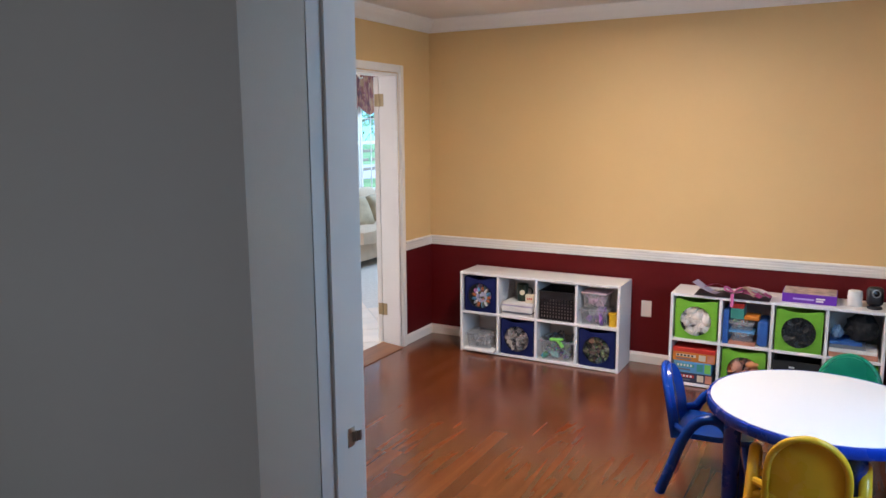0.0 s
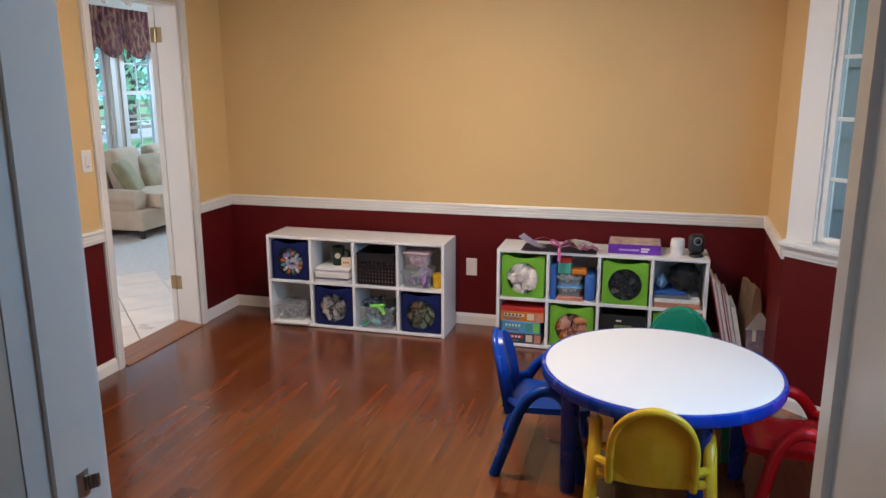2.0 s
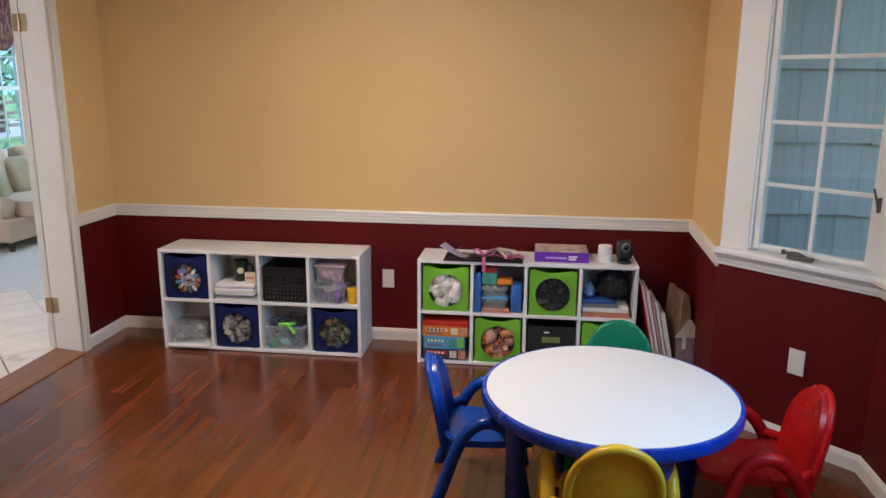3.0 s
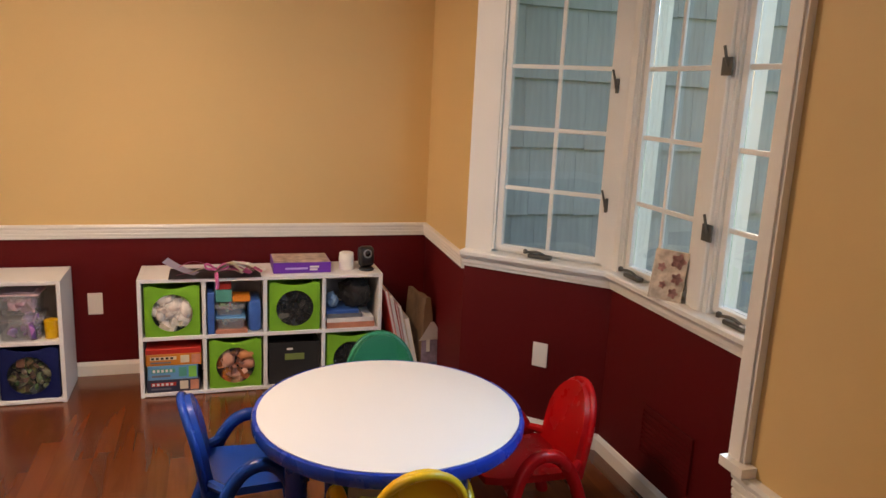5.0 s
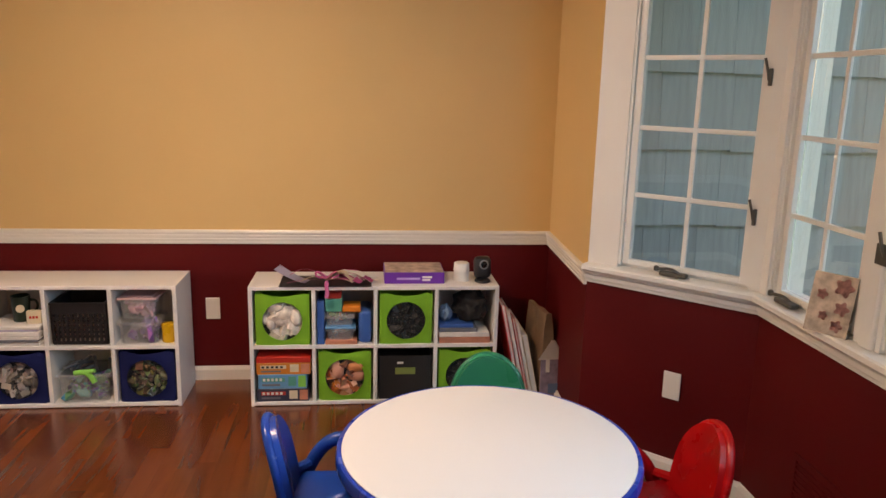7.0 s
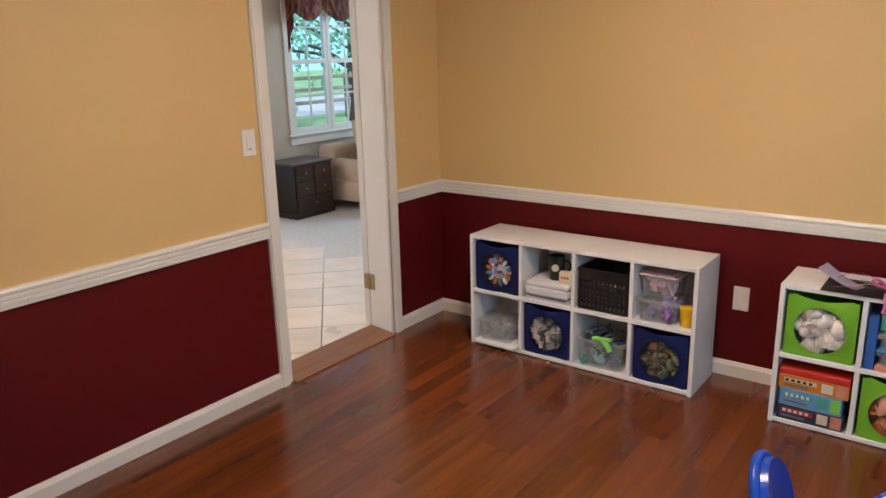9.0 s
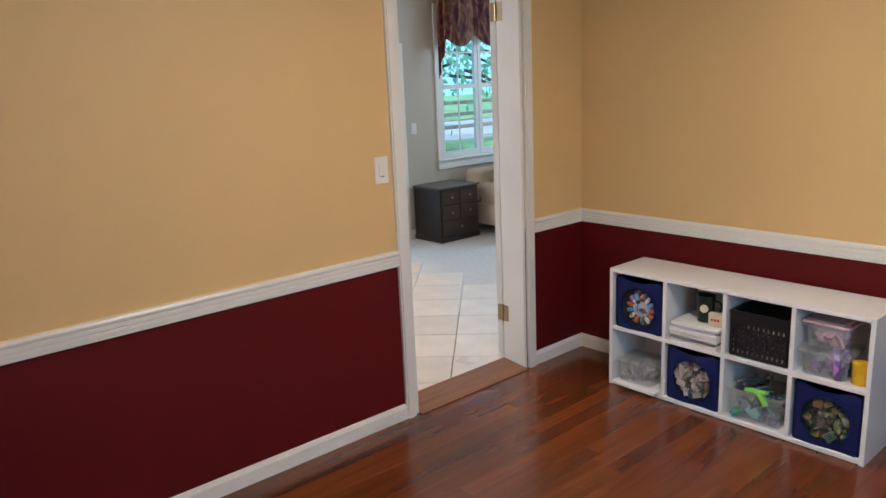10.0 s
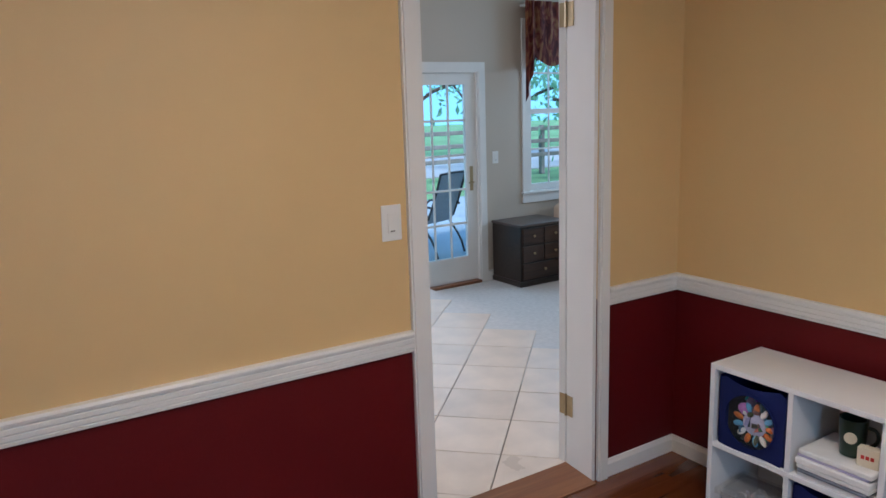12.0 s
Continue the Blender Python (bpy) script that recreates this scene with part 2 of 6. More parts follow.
def link(name, bm, material, smooth=False):
    me = bpy.data.meshes.new(name)
    bmesh.ops.recalc_face_normals(bm, faces=bm.faces[:])
    bm.to_mesh(me)
    bm.free()
    for m in (material if isinstance(material, (list, tuple)) else [material]):
        me.materials.append(m)
    if smooth:
        me.shade_smooth()
        me.set_sharp_from_angle(angle=radians(40))
    return new(name, me)


def part(name, bm, material, parent, label="", smooth=False, m=None):
    ob = link(name, bm, material, smooth)
    ob.parent = parent
    if m is not None:
        ob.matrix_basis = m
    if label:
        ob["label"] = label
    return ob


def solid(name, bm, material, label, category, kind="", group="", smooth=False):
    return tagged(link(name, bm, material, smooth), label, category, group, kind)


def thing(name, m, label, category, group="", kind=""):
    ob = new(name)
    ob.empty_display_size = 0.1
    ob.matrix_basis = m
    return tagged(ob, label, category, group, kind)


# plan of the playroom
WX, EX0, EX1, NY, SY, CZ = -3.02, 0.51, 0.398, 7.36, 4.0, 2.485
RAIL = 0.775
A, B, C, D = (0.472, 6.535), (0.985, 6.035), (0.985, 4.95), (0.398, 4.49)
DY0, DY1, DTOP = 6.100, 6.886, 2.06
JX0, JX1, HY, RY = -1.345, 0.068, 3.545, 3.862
TY = 3.79


def two_tone(name, outline, z1=CZ, label="tan wall above a burgundy dado"):
    bm = bmesh.new()
    prism(bm, outline, -0.02, RAIL, 0)
    prism(bm, outline, RAIL, z1 + 0.02, 1)
    return solid(name, bm, [BURG, TAN], label, "wall", "structure")


def rect(x0, y0, x1, y1):
    return [(x0, y0), (x1, y0), (x1, y1), (x0, y1)]


two_tone("wall_north", rect(WX, NY, EX0 + 0.15, NY + 0.14), label="tan painted wall above a burgundy dado")
# wall with the doorway to the family room
bm = bmesh.new()
for y0, y1 in ((SY - 0.23, DY0), (DY1, NY + 0.14)):
    prism(bm, rect(WX - 0.138, y0, WX, y1), -0.02, RAIL, 0)
    prism(bm, rect(WX - 0.138, y0, WX, y1), RAIL, CZ + 0.02, 1)
prism(bm, rect(WX - 0.138, DY0, WX, DY1), DTOP, CZ + 0.02, 1)
solid("wall_west", bm, [BURG, TAN], "tan wall over burgundy dado with an open doorway", "wall", "structure")
bm = bmesh.new()
for y0, y1, z0 in ((3.0, DY0, -0.2), (DY1, 13.0, -0.2), (DY0, DY1, DTOP)):
    prism(bm, rect(WX - 0.146, y0, WX - 0.14, y1), z0, 2.66)
solid("wall_family_east", bm, GREIGE, "greige painted wall of the family room", "wall", "structure")
# wall with the wide entry
bm = bmesh.new()
for x0, x1, yy in ((WX - 0.14, JX0 - 0.02, SY), (JX1 + 0.02, EX1 + 0.12, RY)):
    prism(bm, rect(x0, HY + 0.006, x1, yy), -0.02, RAIL, 0)
    prism(bm, rect(x0, HY + 0.006, x1, yy), RAIL, CZ + 0.02, 1)
prism(bm, rect(JX0 - 0.02, HY + 0.006, JX1 + 0.02, SY), 2.1, CZ + 0.02, 1)
solid("wall_south", bm, [BURG, TAN], "tan wall over burgundy dado with a wide cased opening", "wall", "structure")
bm = bmesh.new()
for x0, x1, z0 in ((-3.2, JX0 - 0.02, -0.02), (JX1 + 0.02, 1.6, -0.02), (JX0 - 0.02, JX1 + 0.02, 2.1)):
    prism(bm, rect(x0, HY, x1, HY + 0.005), z0, CZ)
solid("wall_hall_north", bm, HALL, "greyish beige painted hall wall", "wall", "structure")
bm = bmesh.new()
prism(bm, rect(-3.2, 0.4, -3.06, HY), -0.02, CZ)
prism(bm, rect(1.5, 0.4, 1.64, HY), -0.02, CZ)
prism(bm, rect(-3.2, 0.3, 1.64, 0.4), -0.02, CZ)
solid("wall_hall", bm, HALL, "greyish beige painted walls enclosing the hall", "wall", "structure")
# stub walls beside the bay
two_tone("wall_east_stub_north", [A, (EX0 + 0.10, A[1] + 0.10), (EX0 + 0.14, NY + 0.0), (EX0, NY)])
two_tone("wall_east_stub_south", [(EX1, RY), (EX1 + 0.12, RY), (EX1 + 0.12, D[1] - 0.05), (EX1, D[1])])


def outward(p, q):
    d = (Vector(q) - Vector(p)).normalized()
    return Vector((d.y, -d.x))


WZ0, WZ1, T = 0.815, 2.03, 0.13
bay = [D, C, B, A]
for k, (p, q) in enumerate(zip(bay, bay[1:])):
    bm = bmesh.new()
    n = outward(p, q) * T
    o = [p, (p[0] + n.x, p[1] + n.y), (q[0] + n.x, q[1] + n.y), q]
    prism(bm, o, -0.02, WZ0 - 0.003, 0)
    prism(bm, o, WZ1 + 0.003, CZ + 0.02, 1)
    solid("wall_bay_%d" % (k + 1), bm, [BURG, TAN], "bay wall, burgundy below and tan above the windows", "wall", "structure")
bm = bmesh.new()
for p in (B, C):
    prism(bm, [(p[0] - 0.012, p[1] - 0.04), (p[0] + 0.10, p[1] - 0.055), (p[0] + 0.10, p[1] + 0.055), (p[0] - 0.012, p[1] + 0.04)], WZ0, WZ1)
solid("trim_bay_posts", bm, WHITE, "white corner posts between the bay windows", "trim", "structure")

# ceilings
solid("ceiling", box((WX - 0.14, HY, CZ), (1.3, NY + 0.14, CZ + 0.1)), CEIL, "plain off-white painted ceiling", "ceiling", "structure")
solid("ceiling_hall", box((-3.2, 0.3, CZ), (1.64, HY - 0.002, CZ + 0.1)), CEIL, "plain off-white hall ceiling", "ceiling", "structure")
solid("ceiling_family", box((-6.9, 3.0, 2.66), (WX - 0.142, 13.1, 2.76)), CEIL, "plain off-white family room ceiling", "ceiling", "structure")

# mouldings
RAILP = [(0, 0.743), (0.014, 0.743), (0.016, 0.752), (0.013, 0.754), (0.013, 0.756), (0.018, 0.759), (0.018, 0.770), (0.015, 0.772), (0.015, 0.774), (0.020, 0.777), (0.020, 0.789), (0.017, 0.791), (0.017, 0.793), (0.023, 0.797), (0.025, 0.806), (0.021, 0.814), (0, 0.815)]
BASEP = [(0, 0.0), (0.014, 0.0), (0.014, 0.056), (0.010, 0.064), (0.006, 0.073), (0, 0.075)]
CROWNP = [(0, 2.392), (0.012, 2.392), (0.016, 2.404), (0.030, 2.420), (0.058, 2.446), (0.072, 2.462), (0.080, 2.470), (0.084, CZ - 0.001), (0, CZ - 0.001)]
CW = 0.060
runs = [[(JX1 + 0.04, RY), (EX1, RY), (EX1, D[1] - 0.02)], [A, (EX0, NY), (WX, NY), (WX, DY1 + CW)], [(WX, DY0 - CW), (WX, SY), (JX0 - 0.10, SY)]]
for i, pts in enumerate(runs):
    bm = bmesh.new()
    sweep(bm, pts, RAILP)
    solid("trim_chair_rail_%d" % (i + 1), bm, WHITE, "white moulded chair rail between tan and burgundy paint", "trim", "structure")
full = [runs[0][:2] + bay + runs[1][1:], runs[2]]
for i, pts in enumerate(full):
    bm = bmesh.new()
    sweep(bm, pts, BASEP)
    solid("baseboard_%d" % (i + 1), bm, WHITE, "white painted wooden baseboard", "baseboard", "structure")
bm = bmesh.new()
sweep(bm, [(JX1, SY), (EX1, SY), D, (EX1, D[1]), (EX0, A[1]), (EX0, NY), (WX, NY), (WX, SY), (JX1, SY)][0:2] + [(EX1 + 0.02, 5.4), (EX0, NY), (WX, NY), (WX, SY), (JX1, SY)], CROWNP)
solid("trim_crown", bm, WHITE, "white crown moulding under the ceiling", "trim", "structure")

# doorway to the family room: jamb lining and casing
bm = bmesh.new()
add_box(bm, (WX - 0.150, DY0, 0.0), (WX + 0.002, DY0 + 0.018, DTOP))
add_box(bm, (WX - 0.150, DY1 - 0.018, 0.0), (WX + 0.002, DY1, DTOP))
add_box(bm, (WX - 0.150, DY0 + 0.018, DTOP - 0.018), (WX + 0.002, DY1 - 0.018, DTOP))
solid("trim_family_door_jamb", bm, WHITE, "white door jamb of the family room doorway", "trim", "structure")


def casing(name, x0, x1, y0, y1, top, label, w=CW):
    """Moulded casing round an opening in a wall across x; x0 to x1 is its thickness."""
    bm = bmesh.new()
    for a, b in ((y0 - w, y0 - 0.006), (y1 + 0.006, y1 + w)):
        add_box(bm, (x0, a, 0), (x1, b, top + w))
        k = 0.006 if x1 > x0 else -0.006
        add_box(bm, (x1, a + 0.006, 0), (x1 + k, b - 0.018 if a < y0 - 0.01 else b - 0.006, top + w - 0.008))
    add_box(bm, (x0, y0 - 0.006, top + 0.006), (x1, y1 + 0.006, top + w))
    return solid(name, bm, WHITE, label, "trim", "structure")


casing("trim_family_door_casing", WX + 0.001, WX + 0.016, DY0, DY1, DTOP, "white moulded casing round the family room doorway")
casing("trim_family_door_casing_back", WX - 0.147, WX - 0.160, DY0, DY1, DTOP, "white casing on the family room side")
bm = bmesh.new()
v = add_box(bm, (WX - 0.155, DY0 + 0.018, -0.01), (WX + 0.03, DY1 - 0.018, 0.024))
for w in v:
    if w.co.x > WX and w.co.z > 0:
        w.co.z = 0.006
solid("threshold", bm, THRESH, "sloped oak threshold strip in the doorway", "threshold", "structure")

# the family room door, swung away on two hinges
FD = pose(WX - 0.152, DY1 - 0.020, 0.022, 0, 0, -82)
fdoor = thing("door_1", FD, "white door swung open against the family room wall", "door", kind="structure")
bm = box((-0.74, -0.036, 0.0), (-0.006, 0.0, 2.02), 0.002, 1)
for z0, z1 in ((0.12, 0.95), (1.08, 1.9)):
    for x0, x1 in ((-0.64, -0.40), (-0.33, -0.10)):
        add_box(bm, (x0, -0.040, z0), (x1, -0.034, z1))
part("leaf", bm, WHITE, fdoor, m=pose(0, -0.007, 0))
for z in (0.265, 1.850):
    bm = bmesh.new()
    add_box(bm, (-0.005, -0.036, z - 0.045), (-0.002, -0.001, z + 0.045))
    tube(bm, [(0.0, 0.0, z - 0.048), (0.0, 0.0, z + 0.048)], 0.006, 8, 0)
    part("hinge", bm, BRASS, fdoor, "brass butt hinge")
    part("hinge_leaf", box((WX - 0.148, DY1 - 0.021, z - 0.023), (WX - 0.112, DY1 - 0.0182, z + 0.067)), BRASS, fdoor, "brass hinge leaf on the jamb", m=FD.inverted())

# wide entry: jamb, stops, casings, strike
bm = bmesh.new()
for x0, x1, y0, yy in ((JX0 - 0.02, JX0, TY, SY), (JX1, JX1 + 0.02, HY - 0.004, RY)):
    add_box(bm, (x0, y0, 0), (x1, yy + 0.004, 2.08))
add_box(bm, (JX0 - 0.02, HY - 0.004, 2.08), (JX1 + 0.02, SY + 0.004, 2.10))
solid("trim_entry_jamb", bm, WHITE, "white jamb lining of the wide entry", "trim", "structure")
solid("wall_entry_return", box((JX0 - 0.02, HY - 0.002, 0), (JX0 - 0.003, TY - 0.001, 2.079)), HALL, "greyish painted return of the hall wall", "wall", "structure")
bm = bmesh.new()
add_box(bm, (JX0, 3.85, 0), (JX0 + 0.012, SY - 0.012, 2.068))
add_box(bm, (JX1 - 0.012, 3.80, 0), (JX1, RY - 0.006, 2.068))
add_box(bm, (JX0 + 0.012, 3.855, 2.068), (JX1 - 0.012, SY - 0.012, 2.08))
solid("trim_entry_stop", bm, WHITE, "white door stop strips in the entry", "trim", "structure")
bm = bmesh.new()
add_box(bm, (JX0 - 0.09, SY, 0), (JX0 - 0.004, SY + 0.016, 2.18))
add_box(bm, (JX0 - 0.082, SY + 0.016, 0), (JX0 - 0.032, SY + 0.023, 2.172))
add_box(bm, (JX0 - 0.006, SY, 2.09), (JX1 + 0.006, SY + 0.016, 2.18))
solid("trim_entry_casing", bm, WHITE, "white moulded casing round the wide entry", "trim", "structure")
catch = thing("door_catch", pose(JX1 - 0.012, 3.845, 0.735), "small white catch block on the entry jamb", "door catch")
part("block", box((-0.022, -0.012, -0.020), (0.0, 0.012, 0.020), 0.002, 1), WHITE, catch)
part("plate", box((-0.003, -0.012, -0.10), (0.0, 0.012, -0.021), 0.0008, 1), NICKEL, catch)
strike = thing("strike_plate", pose(JX0 + 0.012, 3.92, 0.745), "curved satin metal strike plate on the white jamb", "strike plate")
bm = bmesh.new()
add_box(bm, (0.0, -0.016, -0.030), (0.0025, 0.016, 0.030))
for j in range(4):
    add_box(bm, (0.0025 + 0.004 * j, 0.016 - 0.012 + 0.006 * j, -0.016), (0.0065 + 0.004 * j, 0.016 - 0.004 + 0.006 * j, 0.016))
part("plate", bm, NICKEL, strike)

# bay sill and apron
SILLP = [(-0.10, 0.815), (0.050, 0.815), (0.056, 0.822), (0.056, 0.838), (0.050, 0.844), (-0.10, 0.844)]
APRP = [(0.001, 0.762), (0.016, 0.762), (0.018, 0.775), (0.024, 0.779), (0.026, 0.798), (0.036, 0.804), (0.038, 0.814), (0.001, 0.814)]
for nm, prof, lab in (("window_sill", SILLP, "white painted sill running round the bay"), ("trim_sill_apron", APRP, "white moulded apron under the bay sill")):
    bm = bmesh.new()
    sweep(bm, [(0.440, 4.442)] + bay[1:], prof)
    solid(nm, bm, WHITE, lab, "sill", "structure")
bm = bmesh.new()
add_box(bm, (EX1 - 0.018, D[1] - 0.046, 0.839), (EX1 - 0.001, D[1] + 0.004, 2.12))
add_box(bm, (EX1 - 0.023, D[1] - 0.038, 0.839), (EX1 - 0.018, D[1] - 0.010, 2.11))
add_box(bm, (EX1 - 0.038, D[1] - 0.066, 0.8165), (EX1 - 0.001, D[1] + 0.006, 0.838))
solid("trim_bay_casing", bm, WHITE, "white casing with a sill horn at the bay's edges", "trim", "structure")


def casement(name, p, q, label, inset0=0.03, inset1=0.03, rows=4, cols=2, crank=0.3, lock=None):
    """A casement window in the bay between plan points p and q; local x along, y outward, z up."""
    d = Vector(q) - Vector(p)
    L = d.length
    win = thing(name, pose(p[0], p[1], 0, 0, 0, math.degrees(math.atan2(d.y, d.x))), label, "window", kind="structure")
    x0, x1, z0, z1 = inset0, L - inset1, 0.845, WZ1
    bm = bmesh.new()
    add_box(bm, (0.002, -0.004, z0), (x0 + 0.018, 0.125, z1))
    add_box(bm, (x1 - 0.018, -0.004, z0), (L - 0.002, 0.125, z1))
    add_box(bm, (x0 + 0.018, -0.004, z1 - 0.018), (x1 - 0.018, 0.125, z1))
    add_box(bm, (x0 + 0.018, 0.030, z0), (x1 - 0.018, 0.125, z0 + 0.012))
    for a, b in ((x0 + 0.018, x0 + 0.028), (x1 - 0.028, x1 - 0.018)):
        add_box(bm, (a, 0.002, z0 + 0.012), (b, 0.018, z1 - 0.018))
    part("window_frame", bm, WHITE, win)
    a0, a1, c0, c1, w = x0 + 0.029, x1 - 0.029, z0 + 0.014, z1 - 0.020, 0.030
    bm = bmesh.new()
    add_box(bm, (a0, 0.013, c0), (a0 + w, 0.047, c1))
    add_box(bm, (a1 - w, 0.013, c0), (a1, 0.047, c1))
    add_box(bm, (a0 + w, 0.013, c0), (a1 - w, 0.047, c0 + w - 0.008))
    add_box(bm, (a0 + w, 0.013, c1 - w), (a1 - w, 0.047, c1))
    bmesh.ops.bevel(bm, geom=bm.edges[:], offset=0.002, segments=1, affect="EDGES")
    sash = part("sash", bm, WHITE, win)
    g0, g1, h0, h1 = a0 + w, a1 - w, c0 + w - 0.008, c1 - w
    zs = [h0] + [1.150 + 0.2695 * k for k in range(rows - 1)] + [h1]
    for k in range(1, cols):
        x = g0 + (g1 - g0) * k / cols
        part("muntin", box((x - 0.009, 0.019, h0), (x + 0.009, 0.031, h1), 0.002, 1), WHITE, sash)
    for z in zs[1:-1]:
        part("muntin", box((g0, 0.0185, z - 0.009), (g1, 0.0315, z + 0.009), 0.002, 1), WHITE, sash)
    for i in range(cols):
        for z, zz in zip(zs, zs[1:]):
            pane = part("pane", box((g0 + (g1 - g0) * i / cols + 0.001, 0.033, z + 0.001), (g0 + (g1 - g0) * (i + 1) / cols - 0.001, 0.037, zz - 0.001)), GLASS, sash)
            pane.visible_shadow = False
    if crank:
        x = g0 + (g1 - g0) * crank
        bm = box((x - 0.055, -0.026, z0 + 0.001), (x + 0.055, 0.008, z0 + 0.020), 0.006, 2)
        tube(bm, [(x + 0.02, -0.008, z0 + 0.018), (x - 0.01, -0.020, z0 + 0.034), (x - 0.06, -0.034, z0 + 0.028)], 0.006, 8, 1)
        lathe(bm, [(0.004, 0), (0.010, 0.003), (0.010, 0.018), (0.004, 0.022)], 10, (x - 0.062, -0.034, z0 + 0.020))
        part("crank", bm, HARDW, win, "dark metal casement crank", True)
    for side, z in lock or ():
        x = x1 - 0.020 if side else x0 + 0.020
        s = -1 if side else 1
        if side:
            bm = box((x - 0.012, -0.012, z - 0.03), (x, 0.030, z + 0.03), 0.002, 1)
        else:
            bm = box((x - 0.048, -0.028, z - 0.03), (x + 0.006, -0.0195, z + 0.03), 0.002, 1)
        y = 0.0 if side else -0.022
        tube(bm, [(x - 0.012, y, z - 0.01), (x - 0.014, y - 0.014, z + 0.02), (x - 0.026, y - 0.018, z + 0.065)], 0.005, 8, 1)
        part("latch", bm, HARDW, win, "dark metal casement latch", True)
    return win


M2 = (0.985, 5.445)
casement("window_1", A, B, "white casement window with muntins, looking onto shingles", 0.118, 0.035, crank=0.45, lock=((1, 1.12), (1, 1.62)))
casement("window_2", B, M2, "white casement window with muntins in the bay", 0.03, 0.05, crank=0.2)
casement("window_3", M2, C, "white casement window with muntins and dark latches", 0.03, 0.04, crank=0.42, lock=((0, 1.13), (0, 1.69)))
casement("window_4", C, D, "white casement window on the bay's return", 0.035, 0.075, crank=0)
solid("trim_bay_mullion", box((0.966, M2[1] - 0.028, 0.845), (1.10, M2[1] + 0.028, WZ1 - 0.001), 0.004, 1), WHITE, "white mullion between two casement windows", "trim", "structure")
bm = bmesh.new()
sweep(bm, bay, [(0.001, WZ1), (0.016, WZ1), (0.020, WZ1 + 0.01), (0.020, WZ1 + 0.07), (0.014, WZ1 + 0.08), (0.001, WZ1 + 0.08)])
solid("trim_bay_head", bm, WHITE, "white head casing over the bay windows", "trim", "structure")

# ---- playroom things ----


def plate(name, m, label, category, rocker=True):
    """A wall plate; local x along the wall, y out of it into the room."""
    ob = thing(name, m, label, category)
    bm = box((-0.036, 0, -0.058), (0.036, 0.006, 0.058), 0.003, 2)
    part("plate", bm, PLATE, ob)
    if rocker:
        part("rocker", box((-0.016, 0.006, -0.033), (0.016, 0.010, 0.033), 0.002, 1), PLATE, ob)
        part("slot", box((-0.008, 0.010, -0.028), (0.008, 0.0108, -0.024)), HARDW, ob)
    return ob


plate("light_switch", pose(WX, 5.982, 1.183, 0, 0, -90), "white rocker light switch on the tan wall", "light switch")
plate("outlet_cover", pose(-1.268, NY, 0.395, 0, 0, 180), "blank white plate on the burgundy dado", "outlet cover", False)
ang = math.degrees(math.atan2(B[1] - A[1], B[0] - A[0]))
plate("outlet_cover", pose(0.765, 6.245, 0.395, 0, 0, ang + 180), "blank white plate under the bay window", "outlet cover", False)
vent = thing("wall_vent", pose(0.984, 5.54, 0.265, 0, 0, 90), "dark red painted vent grille low on the wall", "vent")
bm = bmesh.new()
add_box(bm, (-0.17, 0.0, -0.11), (0.17, 0.004, 0.11))
for x0, x1, z0, z1 in ((-0.17, 0.17, 0.09, 0.11), (-0.17, 0.17, -0.11, -0.09), (-0.17, -0.15, -0.09, 0.09), (0.15, 0.17, -0.09, 0.09)):
    add_box(bm, (x0, 0.004, z0), (x1, 0.010, z1))
part("frame", bm, BURG, vent)
for k in range(9):
    part("slat", box((-0.15, 0.004, -0.084 + 0.0195 * k), (0.15, 0.009, -0.076 + 0.0195 * k)), BURG, vent)


